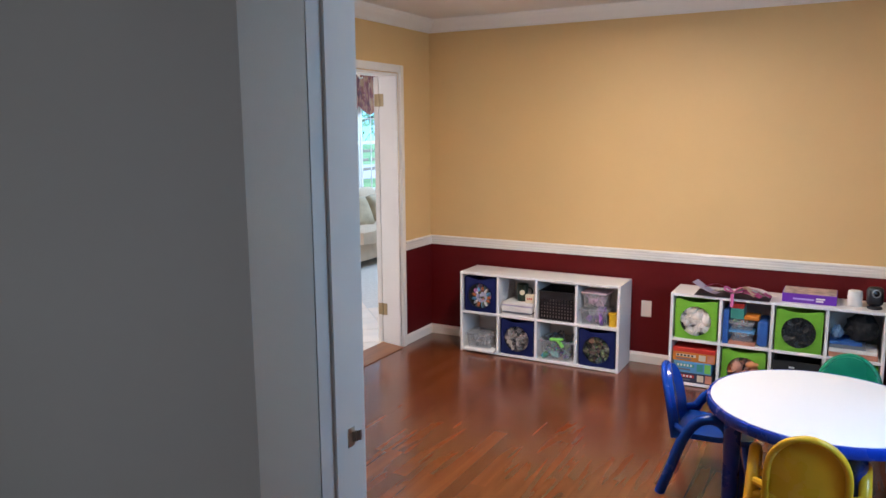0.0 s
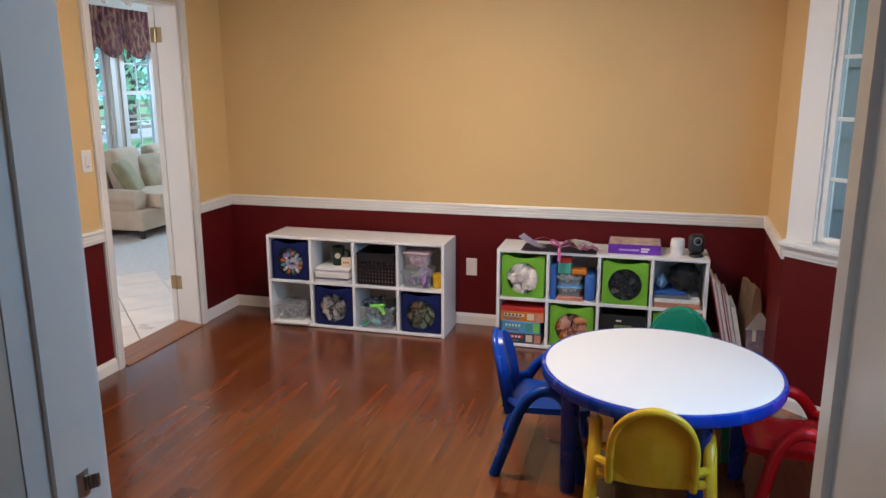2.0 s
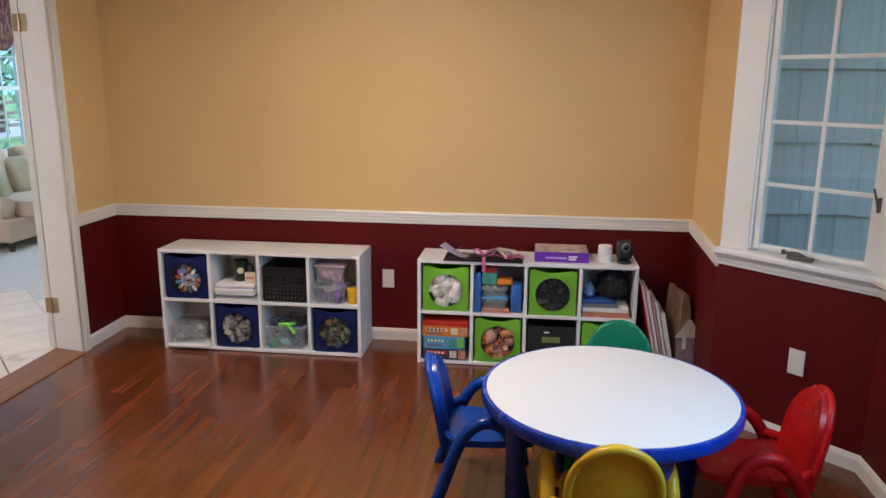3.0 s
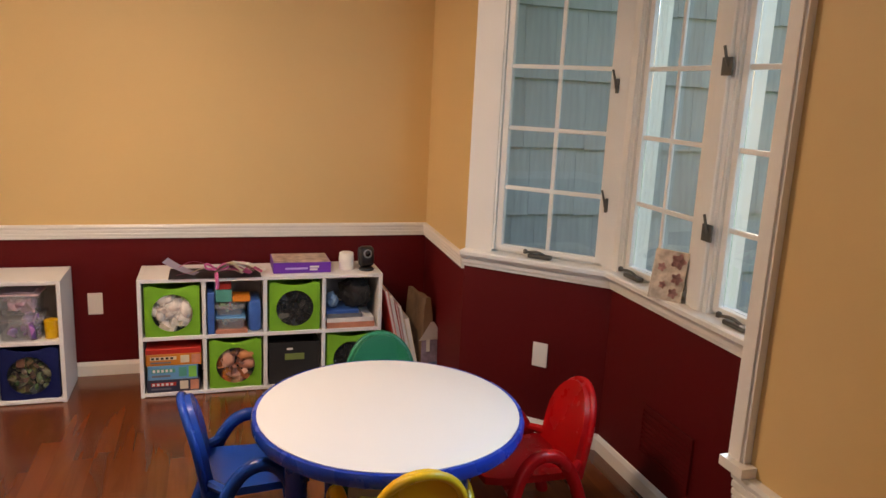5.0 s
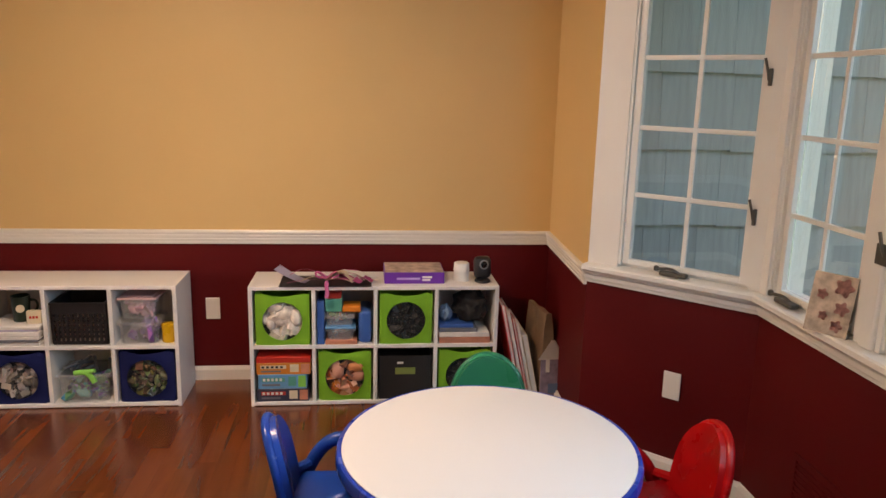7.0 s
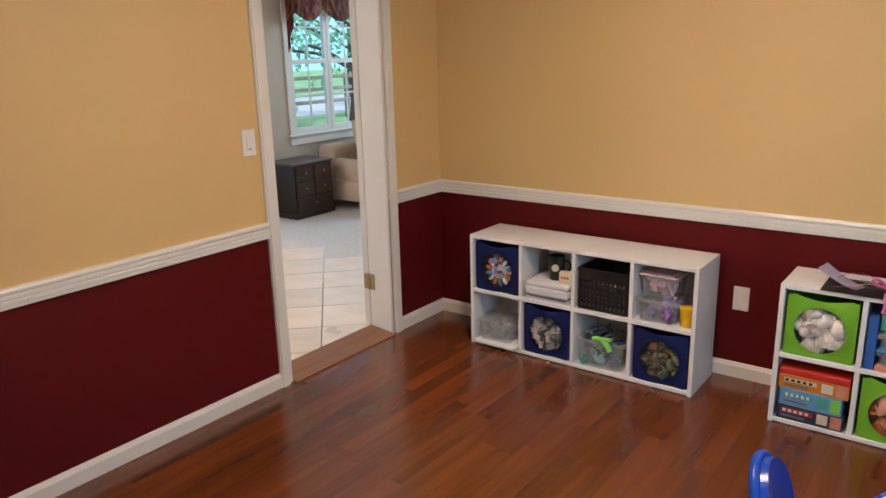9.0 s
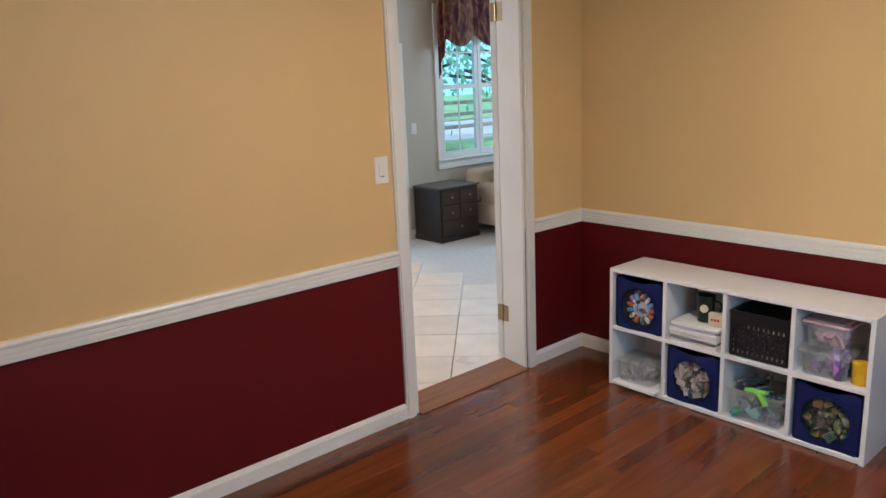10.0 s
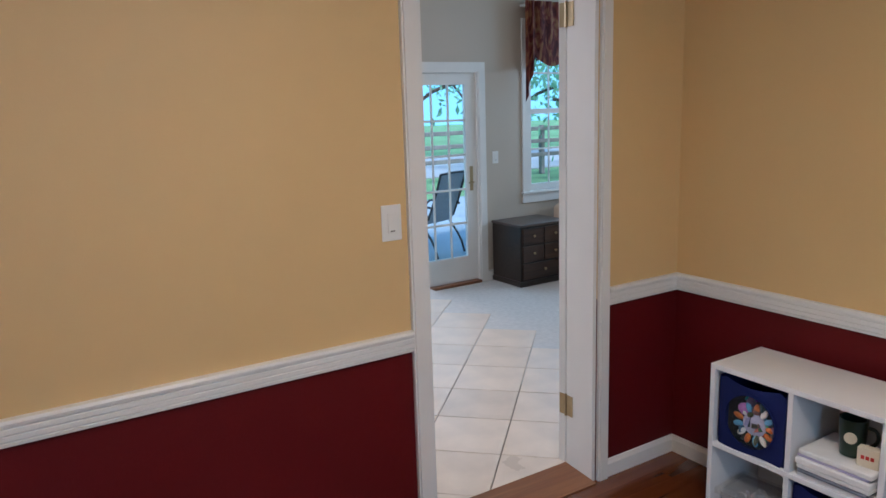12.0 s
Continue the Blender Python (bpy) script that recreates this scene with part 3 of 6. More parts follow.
def kids_chair(m, material, colour):
    """Moulded chair that faces local +x."""
    ch = thing("kids_chair", m @ Matrix.Scale(1.04, 4), "%s moulded plastic child's chair at the round table" % colour, "chair", "chairs round the table")
    # seat with a rolled front edge
    bm = bmesh.new()
    grid = []
    nx, ny = 9, 9
    for i in range(nx):
        row = []
        for j in range(ny):
            u, v = i / (nx - 1), j / (ny - 1) * 2 - 1
            x = -0.155 + 0.325 * u
            half = 0.150 - 0.020 * u - (0.05 * max(0, u - 0.8) / 0.2) ** 1.0
            z = 0.258 + 0.012 * v * v - 0.022 * max(0, u - 0.7) / 0.3 + 0.006 * abs(u - 0.5)
            row.append(bm.verts.new((x, v * half, z)))
        grid.append(row)
    for i in range(nx - 1):
        for j in range(ny - 1):
            bm.faces.new((grid[i][j], grid[i + 1][j], grid[i + 1][j + 1], grid[i][j + 1]))
    bmesh.ops.recalc_face_normals(bm, faces=bm.faces[:])
    bmesh.ops.solidify(bm, geom=bm.faces[:], thickness=0.024)
    part("seat", bm, material, ch, smooth=True)
    # arched back with a raised rim
    def back_at(u, v):
        half = 0.133 if v < 0.45 else 0.133 * math.sqrt(max(0.0, 1 - ((v - 0.45) / 0.55) ** 2))
        z = 0.236 + 0.292 * v
        y = u * half
        x = -0.160 - 0.052 * v + 0.024 * (y / 0.15) ** 2
        return Vector((x, y, z))
    bm = bmesh.new()
    grid = []
    vs = [0, 0.15, 0.3, 0.45, 0.6, 0.72, 0.82, 0.9, 0.96, 0.995]
    for v in vs:
        grid.append([bm.verts.new(back_at(u / 5, v)) for u in range(-5, 6)])
    for a, b in zip(grid, grid[1:]):
        for j in range(10):
            bm.faces.new((a[j], a[j + 1], b[j + 1], b[j]))
    bmesh.ops.recalc_face_normals(bm, faces=bm.faces[:])
    bmesh.ops.solidify(bm, geom=bm.faces[:], thickness=0.018)
    part("backrest", bm, material, ch, smooth=True)
    rim = [back_at(-1, v) for v in vs] + [back_at(1, v) for v in vs[::-1]]
    bm = bmesh.new()
    tube(bm, [p + Vector((-0.013, 0, 0)) for p in rim], 0.013, 10, 1)
    part("back_rim", bm, material, ch, smooth=True)
    # arm tubes that run down into the legs
    for s in (-1, 1):
        bm = bmesh.new()
        y = 0.186 * s
        pts = [(-0.195, y + 0.016 * s, 0.0), (-0.150, y + 0.008 * s, 0.13), (-0.105, y, 0.27), (-0.055, y, 0.345), (0.0, y, 0.368), (0.055, y, 0.352), (0.095, y, 0.29), (0.125, y + 0.006 * s, 0.15), (0.150, y + 0.014 * s, 0.0)]
        tube(bm, pts, 0.0225, 12, 2)
        part("leg", bm, material, ch, smooth=True)
        for p, q in (((-0.125, 0.10 * s, 0.243), (-0.115, y, 0.243)), ((0.10, 0.09 * s, 0.228), (0.108, y, 0.228)), ((-0.150, 0.124 * s, 0.290), (-0.094, y, 0.285))):
            bm = bmesh.new()
            tube(bm, [p, q], 0.016, 8, 0)
            part("bracket", bm, material, ch, smooth=True)
    return ch


kids_chair(pose(-0.548, 5.698, 0, 0, 0, 3), BLUEC, "blue")
kids_chair(pose(0.395, 5.56, 0, 0, 0, 181), REDP, "red")
kids_chair(pose(-0.008, 5.985, 0, 0, 0, -91), GRNP, "green")
kids_chair(pose(-0.133, 5.270, 0, 0, 0, 91), YELP, "yellow")

table = thing("round_table", pose(-0.1065, 5.567, 0, 0, 0, 23), "low round play table, white top with a blue rim", "table")
bm = bmesh.new()
lathe(bm, [(0.02, 0.4795), (0.4395, 0.4795), (0.4395, 0.510), (0.22, 0.510), (0.004, 0.510)], 72)
part("tabletop", bm, TOPM, table, "white laminate top")


def hoop(bm, prof, n):
    """A closed profile turned into a ring."""
    rings = [[bm.verts.new((r * math.cos(6.28319 * j / n), r * math.sin(6.28319 * j / n), z)) for j in range(n)] for r, z in prof]
    for a, b in zip(rings, rings[1:] + rings[:1]):
        for j in range(n):
            bm.faces.new((a[j], a[(j + 1) % n], b[(j + 1) % n], b[j]))


prof = [(0.4405, 0.508), (0.446, 0.5098), (0.453, 0.507), (0.457, 0.497), (0.457, 0.474), (0.452, 0.464), (0.4405, 0.460)]
bm = bmesh.new()
hoop(bm, prof, 72)
part("rim", bm, BLUEP, table, "blue rounded rim", True)
for k in range(4):
    a = math.pi / 2 * k
    x, y = 0.355 * math.cos(a), 0.355 * math.sin(a)
    bm = bmesh.new()
    lathe(bm, [(0.026, 0), (0.030, 0.006), (0.033, 0.16), (0.034, 0.162), (0.036, 0.436), (0.055, 0.462), (0.055, 0.4775)], 20, (x, y, 0))
    part("leg", bm, BLUEP, table, "blue plastic leg", True)

# cube shelves
SW, SD, SH, BT = 1.21, 0.295, 0.61, 0.019


def cube_shelf(x0, y0, group_label):
    sh = thing("cube_shelf", pose(x0, y0, 0), group_label, "shelf", "cube shelves along the wall")
    part("side_panel", box((0, 0, 0), (BT, SD, SH), 0.0015, 1), MELA, sh)
    part("side_panel", box((SW - BT, 0, 0), (SW, SD, SH), 0.0015, 1), MELA, sh)
    part("top_panel", box((BT, 0.0005, SH - BT), (SW - BT, SD, SH - 0.0005), 0.0015, 1), MELA, sh)
    part("bottom_panel", box((BT, 0.0005, 0.004), (SW - BT, SD, 0.004 + BT), 0.0015, 1), MELA, sh)
    part("shelf_board", box((BT, 0.002, SH / 2 - BT / 2), (SW - BT, SD - 0.006, SH / 2 + BT / 2), 0.0015, 1), MELA, sh)
    p = (SW - BT) / 4
    for k in range(1, 4):
        for z0, z1 in ((0.004 + BT, SH / 2 - BT / 2), (SH / 2 + BT / 2, SH - BT)):
            part("divider", box((k * p, 0.003, z0), (k * p + BT, SD - 0.006, z1), 0.0015, 1), MELA, sh)
    part("back_panel", box((BT, SD - 0.005, 0.004 + BT), (SW - BT, SD - 0.001, SH - BT)), BACKING, sh)
    return sh


S1, S2 = (-2.575, 7.018), (-1.030, 6.994)
cube_shelf(*S1, "white eight-cube shelf filled with blue bins and boxes")
cube_shelf(*S2, "white eight-cube shelf filled with green bins and games")
PITCH = (SW - BT) / 4


def cell(s, col, row):
    """Lower left front corner of a cube's inside; row 1 is the upper one."""
    return s[0] + col * PITCH + BT, s[1], (0.023 if row == 0 else SH / 2 + BT / 2)


CW2, CH2 = PITCH - BT, 0.272
FBLUE = mat("navy_bin_fabric", (0.006, 0.012, 0.080), 0.8, vary=0.15, scale=12, bump=0.3, bscale=300, spec=0.2)
FGREEN = mat("lime_bin_fabric", (0.16, 0.42, 0.03), 0.7, vary=0.1, scale=12, bump=0.3, bscale=300, spec=0.3)
FSHADE = mat("bin_depth_shade", (0.02, 0.02, 0.022), 0.8, vary=0.2)
FBLACK = mat("black_bin_fabric", (0.012, 0.012, 0.013), 0.8, vary=0.15, bump=0.3, bscale=300)
FILM = filmy("clear_plastic_film", (0.8, 0.85, 0.9), 0.012, 0.10)
TOYS = rainbow("mixed_toys", 0.65, 0.30)
TOYS_SILVER = rainbow("silvery_toys", 0.20, 0.28, 0.3, 0.02, 0.12)
TOYS_WARM = rainbow("orange_brown_toys", 0.92, 0.40, 0.5, 0.025, 0.05)
TOYS_PALE = mat("pale_toys", (0.74, 0.66, 0.60), 0.4, vary=0.30, scale=26, island=0.14)
TOYS_GREEN = rainbow("green_brown_toys", 0.6, 0.14, 0.4, 0.02, 0.30)
TOYS_DARK = mat("dark_toys", (0.004, 0.003, 0.003), 0.5, vary=0.3, scale=30, island=0.4)


def blobs(bm, n, cx, cy, cz, rx, ry, rz, size, rng):
    """Small rounded toys piled within an ellipse."""
    for _ in range(n):
        a, q = rng.uniform(0, 6.28), math.sqrt(rng.random())
        x, z = cx + rx * q * math.cos(a), cz + rz * q * math.sin(a)
        y = cy + ry * rng.uniform(-1, 1)
        s = size * rng.uniform(0.35, 1.15)
        M = pose(x, y, z, rng.uniform(0, 180), rng.uniform(0, 180), rng.uniform(0, 180)) @ Matrix.Diagonal((s, s * rng.uniform(0.35, 1), s * rng.uniform(0.3, 0.8), 1))
        if rng.random() < 0.5:
            bmesh.ops.create_icosphere(bm, subdivisions=2, radius=1, matrix=M)
        else:
            bmesh.ops.create_cube(bm, size=1.5, matrix=M)


def round_bin(s, col, row, fabric, toys, label, seed, n=40, w=0.258, h=0.262, size=0.030):
    """Soft cube bin whose front has a round clear window over toys."""
    x, y, z = cell(s, col, row)
    rng = random.Random(seed)
    b = thing("storage_bin", pose(x + CW2 / 2, y + 0.012, z), label, "storage bin", "fabric bins with round windows")
    R, cz = 0.097, h * 0.46
    # front panel with a round hole and a dipped top edge
    bm = bmesh.new()
    m = 40
    outer, inner = [], []
    for k in range(m):
        a = 6.28319 * k / m
        ca, sa = math.cos(a), math.sin(a)
        t = min((w / 2) / abs(ca) if abs(ca) > 1e-6 else 9, ((h - cz) if sa > 0 else cz) / abs(sa) if abs(sa) > 1e-6 else 9)
        px, pz = t * ca, cz + t * sa
        if pz > h - 0.001:
            pz -= 0.020 * math.cos(min(1.0, abs(px) / (w * 0.42)) * 1.5708)
        outer.append((px, pz))
        inner.append((R * ca, cz + R * sa))
    vo = [bm.verts.new((px, 0.004 * math.sin(px * 30), pz)) for px, pz in outer]
    vm = [bm.verts.new(((o[0] + i[0]) / 2, -0.004, (o[1] + i[1]) / 2)) for o, i in zip(outer, inner)]
    vi = [bm.verts.new((px, -0.002, pz)) for px, pz in inner]
    for k in range(m):
        j = (k + 1) % m
        bm.faces.new((vo[k], vo[j], vm[j], vm[k]))
        bm.faces.new((vm[k], vm[j], vi[j], vi[k]))
    bmesh.ops.recalc_face_normals(bm, faces=bm.faces[:])
    bmesh.ops.solidify(bm, geom=bm.faces[:], thickness=0.004)
    part("front", bm, fabric, b, smooth=True)
    bm = bmesh.new()
    add_box(bm, (-w / 2, 0.006, 0.0), (-w / 2 + 0.004, 0.255, h - 0.004))
    add_box(bm, (w / 2 - 0.004, 0.006, 0.0), (w / 2, 0.255, h - 0.004))
    add_box(bm, (-w / 2 + 0.004, 0.251, 0.0), (w / 2 - 0.004, 0.255, h - 0.004))
    add_box(bm, (-w / 2 + 0.004, 0.006, 0.0), (w / 2 - 0.004, 0.251, 0.004))
    part("body", bm, fabric, b)
    bm = bmesh.new()
    hoop(bm, [(R + 0.004, 0), (R + 0.004, 0.003), (R - 0.002, 0.003), (R - 0.002, 0)], 40)
    part("window_ring", bm, fabric, b, m=pose(0, -0.004, cz, 90, 0, 0))
    bm = bmesh.new()
    lathe(bm, [(R - 0.001, 0), (R - 0.001, 0.0012)], 40)
    film = part("clear_window", bm, FILM, b, "clear plastic round window", m=pose(0, 0.003, cz, 90, 0, 0))
    film.visible_shadow = False
    bm = bmesh.new()
    blobs(bm, n, 0, 0.030, cz - 0.006, R * 0.9, 0.008, R * 0.9, size, rng)
    part("filling", bm, toys, b, "toys seen through the window", True)["kind"] = "stuff"
    # near-black sheet close behind the toys, standing in for the bin's shaded depth
    bm = bmesh.new()
    add_box(bm, (-w / 2 + 0.006, 0.052, 0.005), (w / 2 - 0.006, 0.056, h - 0.05))
    part("lining", bm, FSHADE, b)
    return b


first = round_bin(S1, 0, 1, FBLUE, TOYS, "navy fabric bin with toys behind a round window", 1, 26)
# a pale disc with a fringe of bright petals shows in its window
bm = bmesh.new()
bmesh.ops.create_uvsphere(bm, u_segments=24, v_segments=12, radius=1, matrix=pose(0.005, 0.020, 0.108) @ Matrix.Diagonal((0.046, 0.007, 0.042, 1)))
part("toy_disc", bm, mat("lilac_grey_plastic", (0.42, 0.42, 0.56), 0.35, vary=0.2, scale=30), first, "pale lilac toy disc", True)
for k in range(13):
    a = 0.483 * k
    petal = (mat("orange_plastic", (0.60, 0.16, 0.03), 0.4), mat("sky_plastic", (0.12, 0.38, 0.62), 0.4), PLATE)[k % 3] if k < 3 else petals[k % 3]
    petals = [petal] if k == 0 else petals + [petal]
    bm = bmesh.new()
    bmesh.ops.create_uvsphere(bm, u_segments=10, v_segments=6, radius=1, matrix=pose(0.005 + 0.064 * math.cos(a), 0.018, 0.108 + 0.060 * math.sin(a), 0, -math.degrees(a), 0) @ Matrix.Diagonal((0.021, 0.006, 0.011, 1)))
    part("petal", bm, petal, first, smooth=True)
round_bin(S1, 1, 0, FBLUE, TOYS_SILVER, "navy fabric bin full of silvery toys", 2, 60)
round_bin(S1, 3, 0, FBLUE, TOYS_GREEN, "navy fabric bin of green and brown toys", 3, 60)
round_bin(S2, 0, 1, FGREEN, TOYS_PALE, "lime green fabric bin of pale toys", 4, 70, size=0.044)
round_bin(S2, 2, 1, FGREEN, TOYS_DARK, "lime green fabric bin with a dark window", 5, 50)
round_bin(S2, 1, 0, FGREEN, TOYS_WARM, "lime green fabric bin of orange toys", 6, 44, size=0.046)
round_bin(S2, 3, 0, FGREEN, TOYS_DARK, "lime green fabric bin behind the green chair", 7, 50)

CLEARP = filmy("clear_storage_plastic", (0.78, 0.80, 0.82), 0.12, 0.2)
PURPLE = mat("purple_plastic", (0.14, 0.05, 0.28), 0.4)
PINKP = mat("pink_paper", (0.62, 0.13, 0.33), 0.6, vary=0.15, scale=20)
PAPER = mat("white_paper", (0.78, 0.76, 0.73), 0.7, vary=0.06, scale=14)
CREAM = mat("cream_card", (0.68, 0.60, 0.45), 0.7, vary=0.08, scale=14)
DGREEN = mat("dark_green_ceramic", (0.015, 0.035, 0.022), 0.3)
LIME = mat("lime_plastic", (0.20, 0.60, 0.10), 0.4)
REDC = mat("red_card", (0.55, 0.03, 0.02), 0.45, vary=0.1, scale=10)
ORANGE = mat("orange_card", (0.62, 0.20, 0.02), 0.45, vary=0.12, scale=10)
LBLUE = mat("light_blue_card", (0.10, 0.32, 0.58), 0.45, vary=0.12, scale=10)
MBLUE = mat("mid_blue_plastic", (0.03, 0.12, 0.40), 0.4, vary=0.08)
NAVYC = mat("navy_card", (0.030, 0.035, 0.070), 0.45, vary=0.2, scale=12)
SALMON = mat("salmon_card", (0.55, 0.22, 0.14), 0.5, vary=0.2, scale=16)
TEALC = mat("teal_card", (0.06, 0.34, 0.27), 0.45, vary=0.12)
GREYC = mat("grey_fabric", (0.16, 0.17, 0.20), 0.8, vary=0.2, scale=12)
KRAFT = mat("brown_kraft_paper", (0.20, 0.125, 0.075), 0.75, vary=0.25, scale=10)
VIOLET = mat("violet_box_card", (0.14, 0.025, 0.36), 0.4, vary=0.08)


def tub(m, w, d, h, label, contents, seed, n=20, lid=True, size=0.025, lidmat=None):
    """Clear plastic box, tapered, with things in it."""
    rng = random.Random(seed)
    b = thing("storage_box", m, label, "storage box", "clear storage boxes")
    bm = bmesh.new()
    add_box(bm, (-w / 2, 0, 0), (w / 2, d, h))
    top = [f for f in bm.faces if f.calc_center_median().z > h - 1e-4]
    for v in bm.verts:
        if v.co.z < 0.01:
            v.co.x *= 0.90
            v.co.y = d / 2 + (v.co.y - d / 2) * 0.92
    bmesh.ops.delete(bm, geom=top, context="FACES")
    bmesh.ops.bevel(bm, geom=[e for e in bm.edges if abs(e.verts[0].co.z - e.verts[1].co.z) > 0.02], offset=0.012, segments=2, affect="EDGES")
    bmesh.ops.recalc_face_normals(bm, faces=bm.faces[:])
    bmesh.ops.solidify(bm, geom=bm.faces[:], thickness=0.003)
    part("body", bm, CLEARP, b, "translucent plastic body")
    bm = bmesh.new()
    for x0, x1, y0, y1 in ((-w / 2 - 0.006, w / 2 + 0.006, -0.006, 0.002), (-w / 2 - 0.006, w / 2 + 0.006, d - 0.002, d + 0.006), (-w / 2 - 0.006, -w / 2 + 0.002, 0.002, d - 0.002), (w / 2 - 0.002, w / 2 + 0.006, 0.002, d - 0.002)):
        add_box(bm, (x0, y0, h - 0.010), (x1, y1, h))
    part("rim", bm, CLEARP, b)
    if lid:
        bm = box((-w / 2 - 0.007, -0.007, h + 0.0005), (w / 2 + 0.007, d + 0.007, h + 0.010), 0.004, 2)
        add_box(bm, (-w / 2 + 0.02, 0.02, h + 0.010), (w / 2 - 0.02, d - 0.02, h + 0.014))
        part("lid", bm, lidmat or CLEARP, b)
        part("clip", box((-0.035, -0.013, h * 0.72), (0.035, -0.007, h + 0.006), 0.002, 1), CLEARP, b)
    bm = bmesh.new()
    for k in range(n):
        s = size * rng.uniform(0.5, 1.2)
        M = pose(rng.uniform(-w * 0.36, w * 0.36), rng.uniform(d * 0.12, d * 0.88), 0.012 + s * 0.5 + rng.random() ** 1.5 * h * 0.55, rng.uniform(0, 180), rng.uniform(0, 180), 0) @ Matrix.Diagonal((s, s * rng.uniform(0.4, 1), s * rng.uniform(0.3, 0.7), 1))
        bmesh.ops.create_icosphere(bm, subdivisions=1, radius=1, matrix=M)
    part("contents", bm, contents, b, smooth=True)["kind"] = "stuff"
    return b


x, y, z = cell(S1, 3, 1)
tub(pose(x + 0.11, y + 0.02, z, 0, 0, 3), 0.19, 0.17, 0.105, "clear plastic box holding purple pieces", rainbow("purple_pieces", 0.55, 0.30, 0.4, 0.72, 0.82), 11, 16, size=0.044)
tub(pose(x + 0.105, y + 0.035, z + 0.121, 0, 0, -3), 0.17, 0.15, 0.095, "clear pinkish plastic box stacked on another", mat("pale_pink_pieces", (0.60, 0.36, 0.44), 0.5, vary=0.3, scale=20, island=0.2), 12, 30, size=0.034, lidmat=mat("rosy_lid_plastic", (0.62, 0.43, 0.46), 0.4))
yb = thing("yellow_tub", pose(x + 0.238, y + 0.06, z), "small yellow plastic tub with a lid", "tub")
bm = bmesh.new()
lathe(bm, [(0.026, 0), (0.030, 0.004), (0.031, 0.075)], 20)
part("body", bm, YELP, yb, smooth=True)
bm = bmesh.new()
lathe(bm, [(0.033, 0.0755), (0.033, 0.090), (0.028, 0.093)], 20)
part("lid", bm, YELP, yb, smooth=True)
x, y, z = cell(S1, 0, 0)
solid("paper_pad", box((x + 0.03, y - 0.035, z), (x + 0.265, y + 0.20, z + 0.014), 0.002, 1), PAPER, "stack of white paper sticking out of the shelf", "paper")
tub(pose(x + 0.135, y - 0.005, z + 0.0145, 0, 0, 4), 0.20, 0.18, 0.105, "clear plastic box of grey pieces on paper", mat("grey_pieces", (0.30, 0.29, 0.28), 0.5, vary=0.3, scale=20, island=0.4), 13, 40)
x, y, z = cell(S1, 2, 0)
t2 = tub(pose(x + 0.14, y + 0.005, z, 0, 0, 2), 0.235, 0.20, 0.145, "open clear tub full of bright toys", rainbow("bright_toys", 0.85, 0.22, 0.4, 0.25, 0.80), 14, 80, lid=False, size=0.034)
rng = random.Random(5)
for k in range(9):
    a = pose(x + rng.uniform(0.06, 0.22), y + rng.uniform(0.05, 0.16), z + rng.uniform(0.125, 0.165), rng.uniform(60, 120), rng.uniform(-40, 40), rng.uniform(-40, 40))
    p = a.translation
    dv = a.to_3x3() @ Vector((0, 0, 0.05))
    bm = bmesh.new()
    tube(bm, [p - dv, p, p + dv], 0.008, 6, 1)
    solid("toy_rod", bm, GREYC, "grey toy rod lying on the open tub", "toy", group="toy rods on the tub")
frog = bmesh.new()
tube(frog, [(x + 0.10, y + 0.015, z + 0.150), (x + 0.15, y + 0.01, z + 0.160), (x + 0.185, y - 0.002, z + 0.135), (x + 0.20, y - 0.008, z + 0.11)], 0.013, 8, 1)
tube(frog, [(x + 0.15, y + 0.01, z + 0.160), (x + 0.20, y + 0.0, z + 0.168)], 0.010, 8, 0)
solid("toy_figure", frog, LIME, "bright green bendy toy hanging over the tub", "toy", smooth=True)
x, y, z = cell(S1, 2, 1)
# black perforated basket
bk = thing("basket", pose(x + CW2 / 2, y + 0.015, z), "black perforated plastic basket", "basket")
bm = bmesh.new()
w, d, h = 0.25, 0.24, 0.20
add_box(bm, (-w / 2, 0.01, 0), (w / 2, d, 0.006))
part("base", bm, BLACKP, bk)
for a0, a1, b0, b1 in ((-w / 2, -w / 2 + 0.006, 0.0, d), (w / 2 - 0.006, w / 2, 0.0, d), (-w / 2 + 0.006, w / 2 - 0.006, d - 0.006, d)):
    part("side", box((a0, b0, 0.006), (a1, b1, h)), BLACKP, bk)
nc, nr, pw = 11, 6, (w - 0.012) / 11
for c in range(nc + 1):
    xx = -w / 2 + 0.006 + pw * c
    part("rib", box((max(-w / 2 + 0.006, xx - 0.0065), 0.0, 0.020), (min(w / 2 - 0.006, xx + 0.0065), 0.005, h - 0.045)), BLACKP, bk)
for r in range(1, nr):
    zz = 0.020 + 0.0225 * r
    part("cross_rib", box((-w / 2 + 0.006, 0.0005, zz - 0.0055), (w / 2 - 0.006, 0.0045, zz + 0.0055)), BLACKP, bk)
part("bottom_band", box((-w / 2 + 0.006, 0.0, 0.006), (w / 2 - 0.006, 0.005, 0.02)), BLACKP, bk)
part("top_band", box((-w / 2 + 0.006, -0.002, h - 0.045), (w / 2 - 0.006, 0.005, h)), BLACKP, bk)
bm = bmesh.new()
add_box(bm, (-w / 2 - 0.003, -0.006, h), (w / 2 + 0.003, 0.008, h + 0.010))
add_box(bm, (-w / 2 - 0.003, d - 0.008, h), (w / 2 + 0.003, d + 0.004, h + 0.010))
add_box(bm, (-w / 2 - 0.003, 0.008, h), (-w / 2 + 0.009, d - 0.008, h + 0.010))
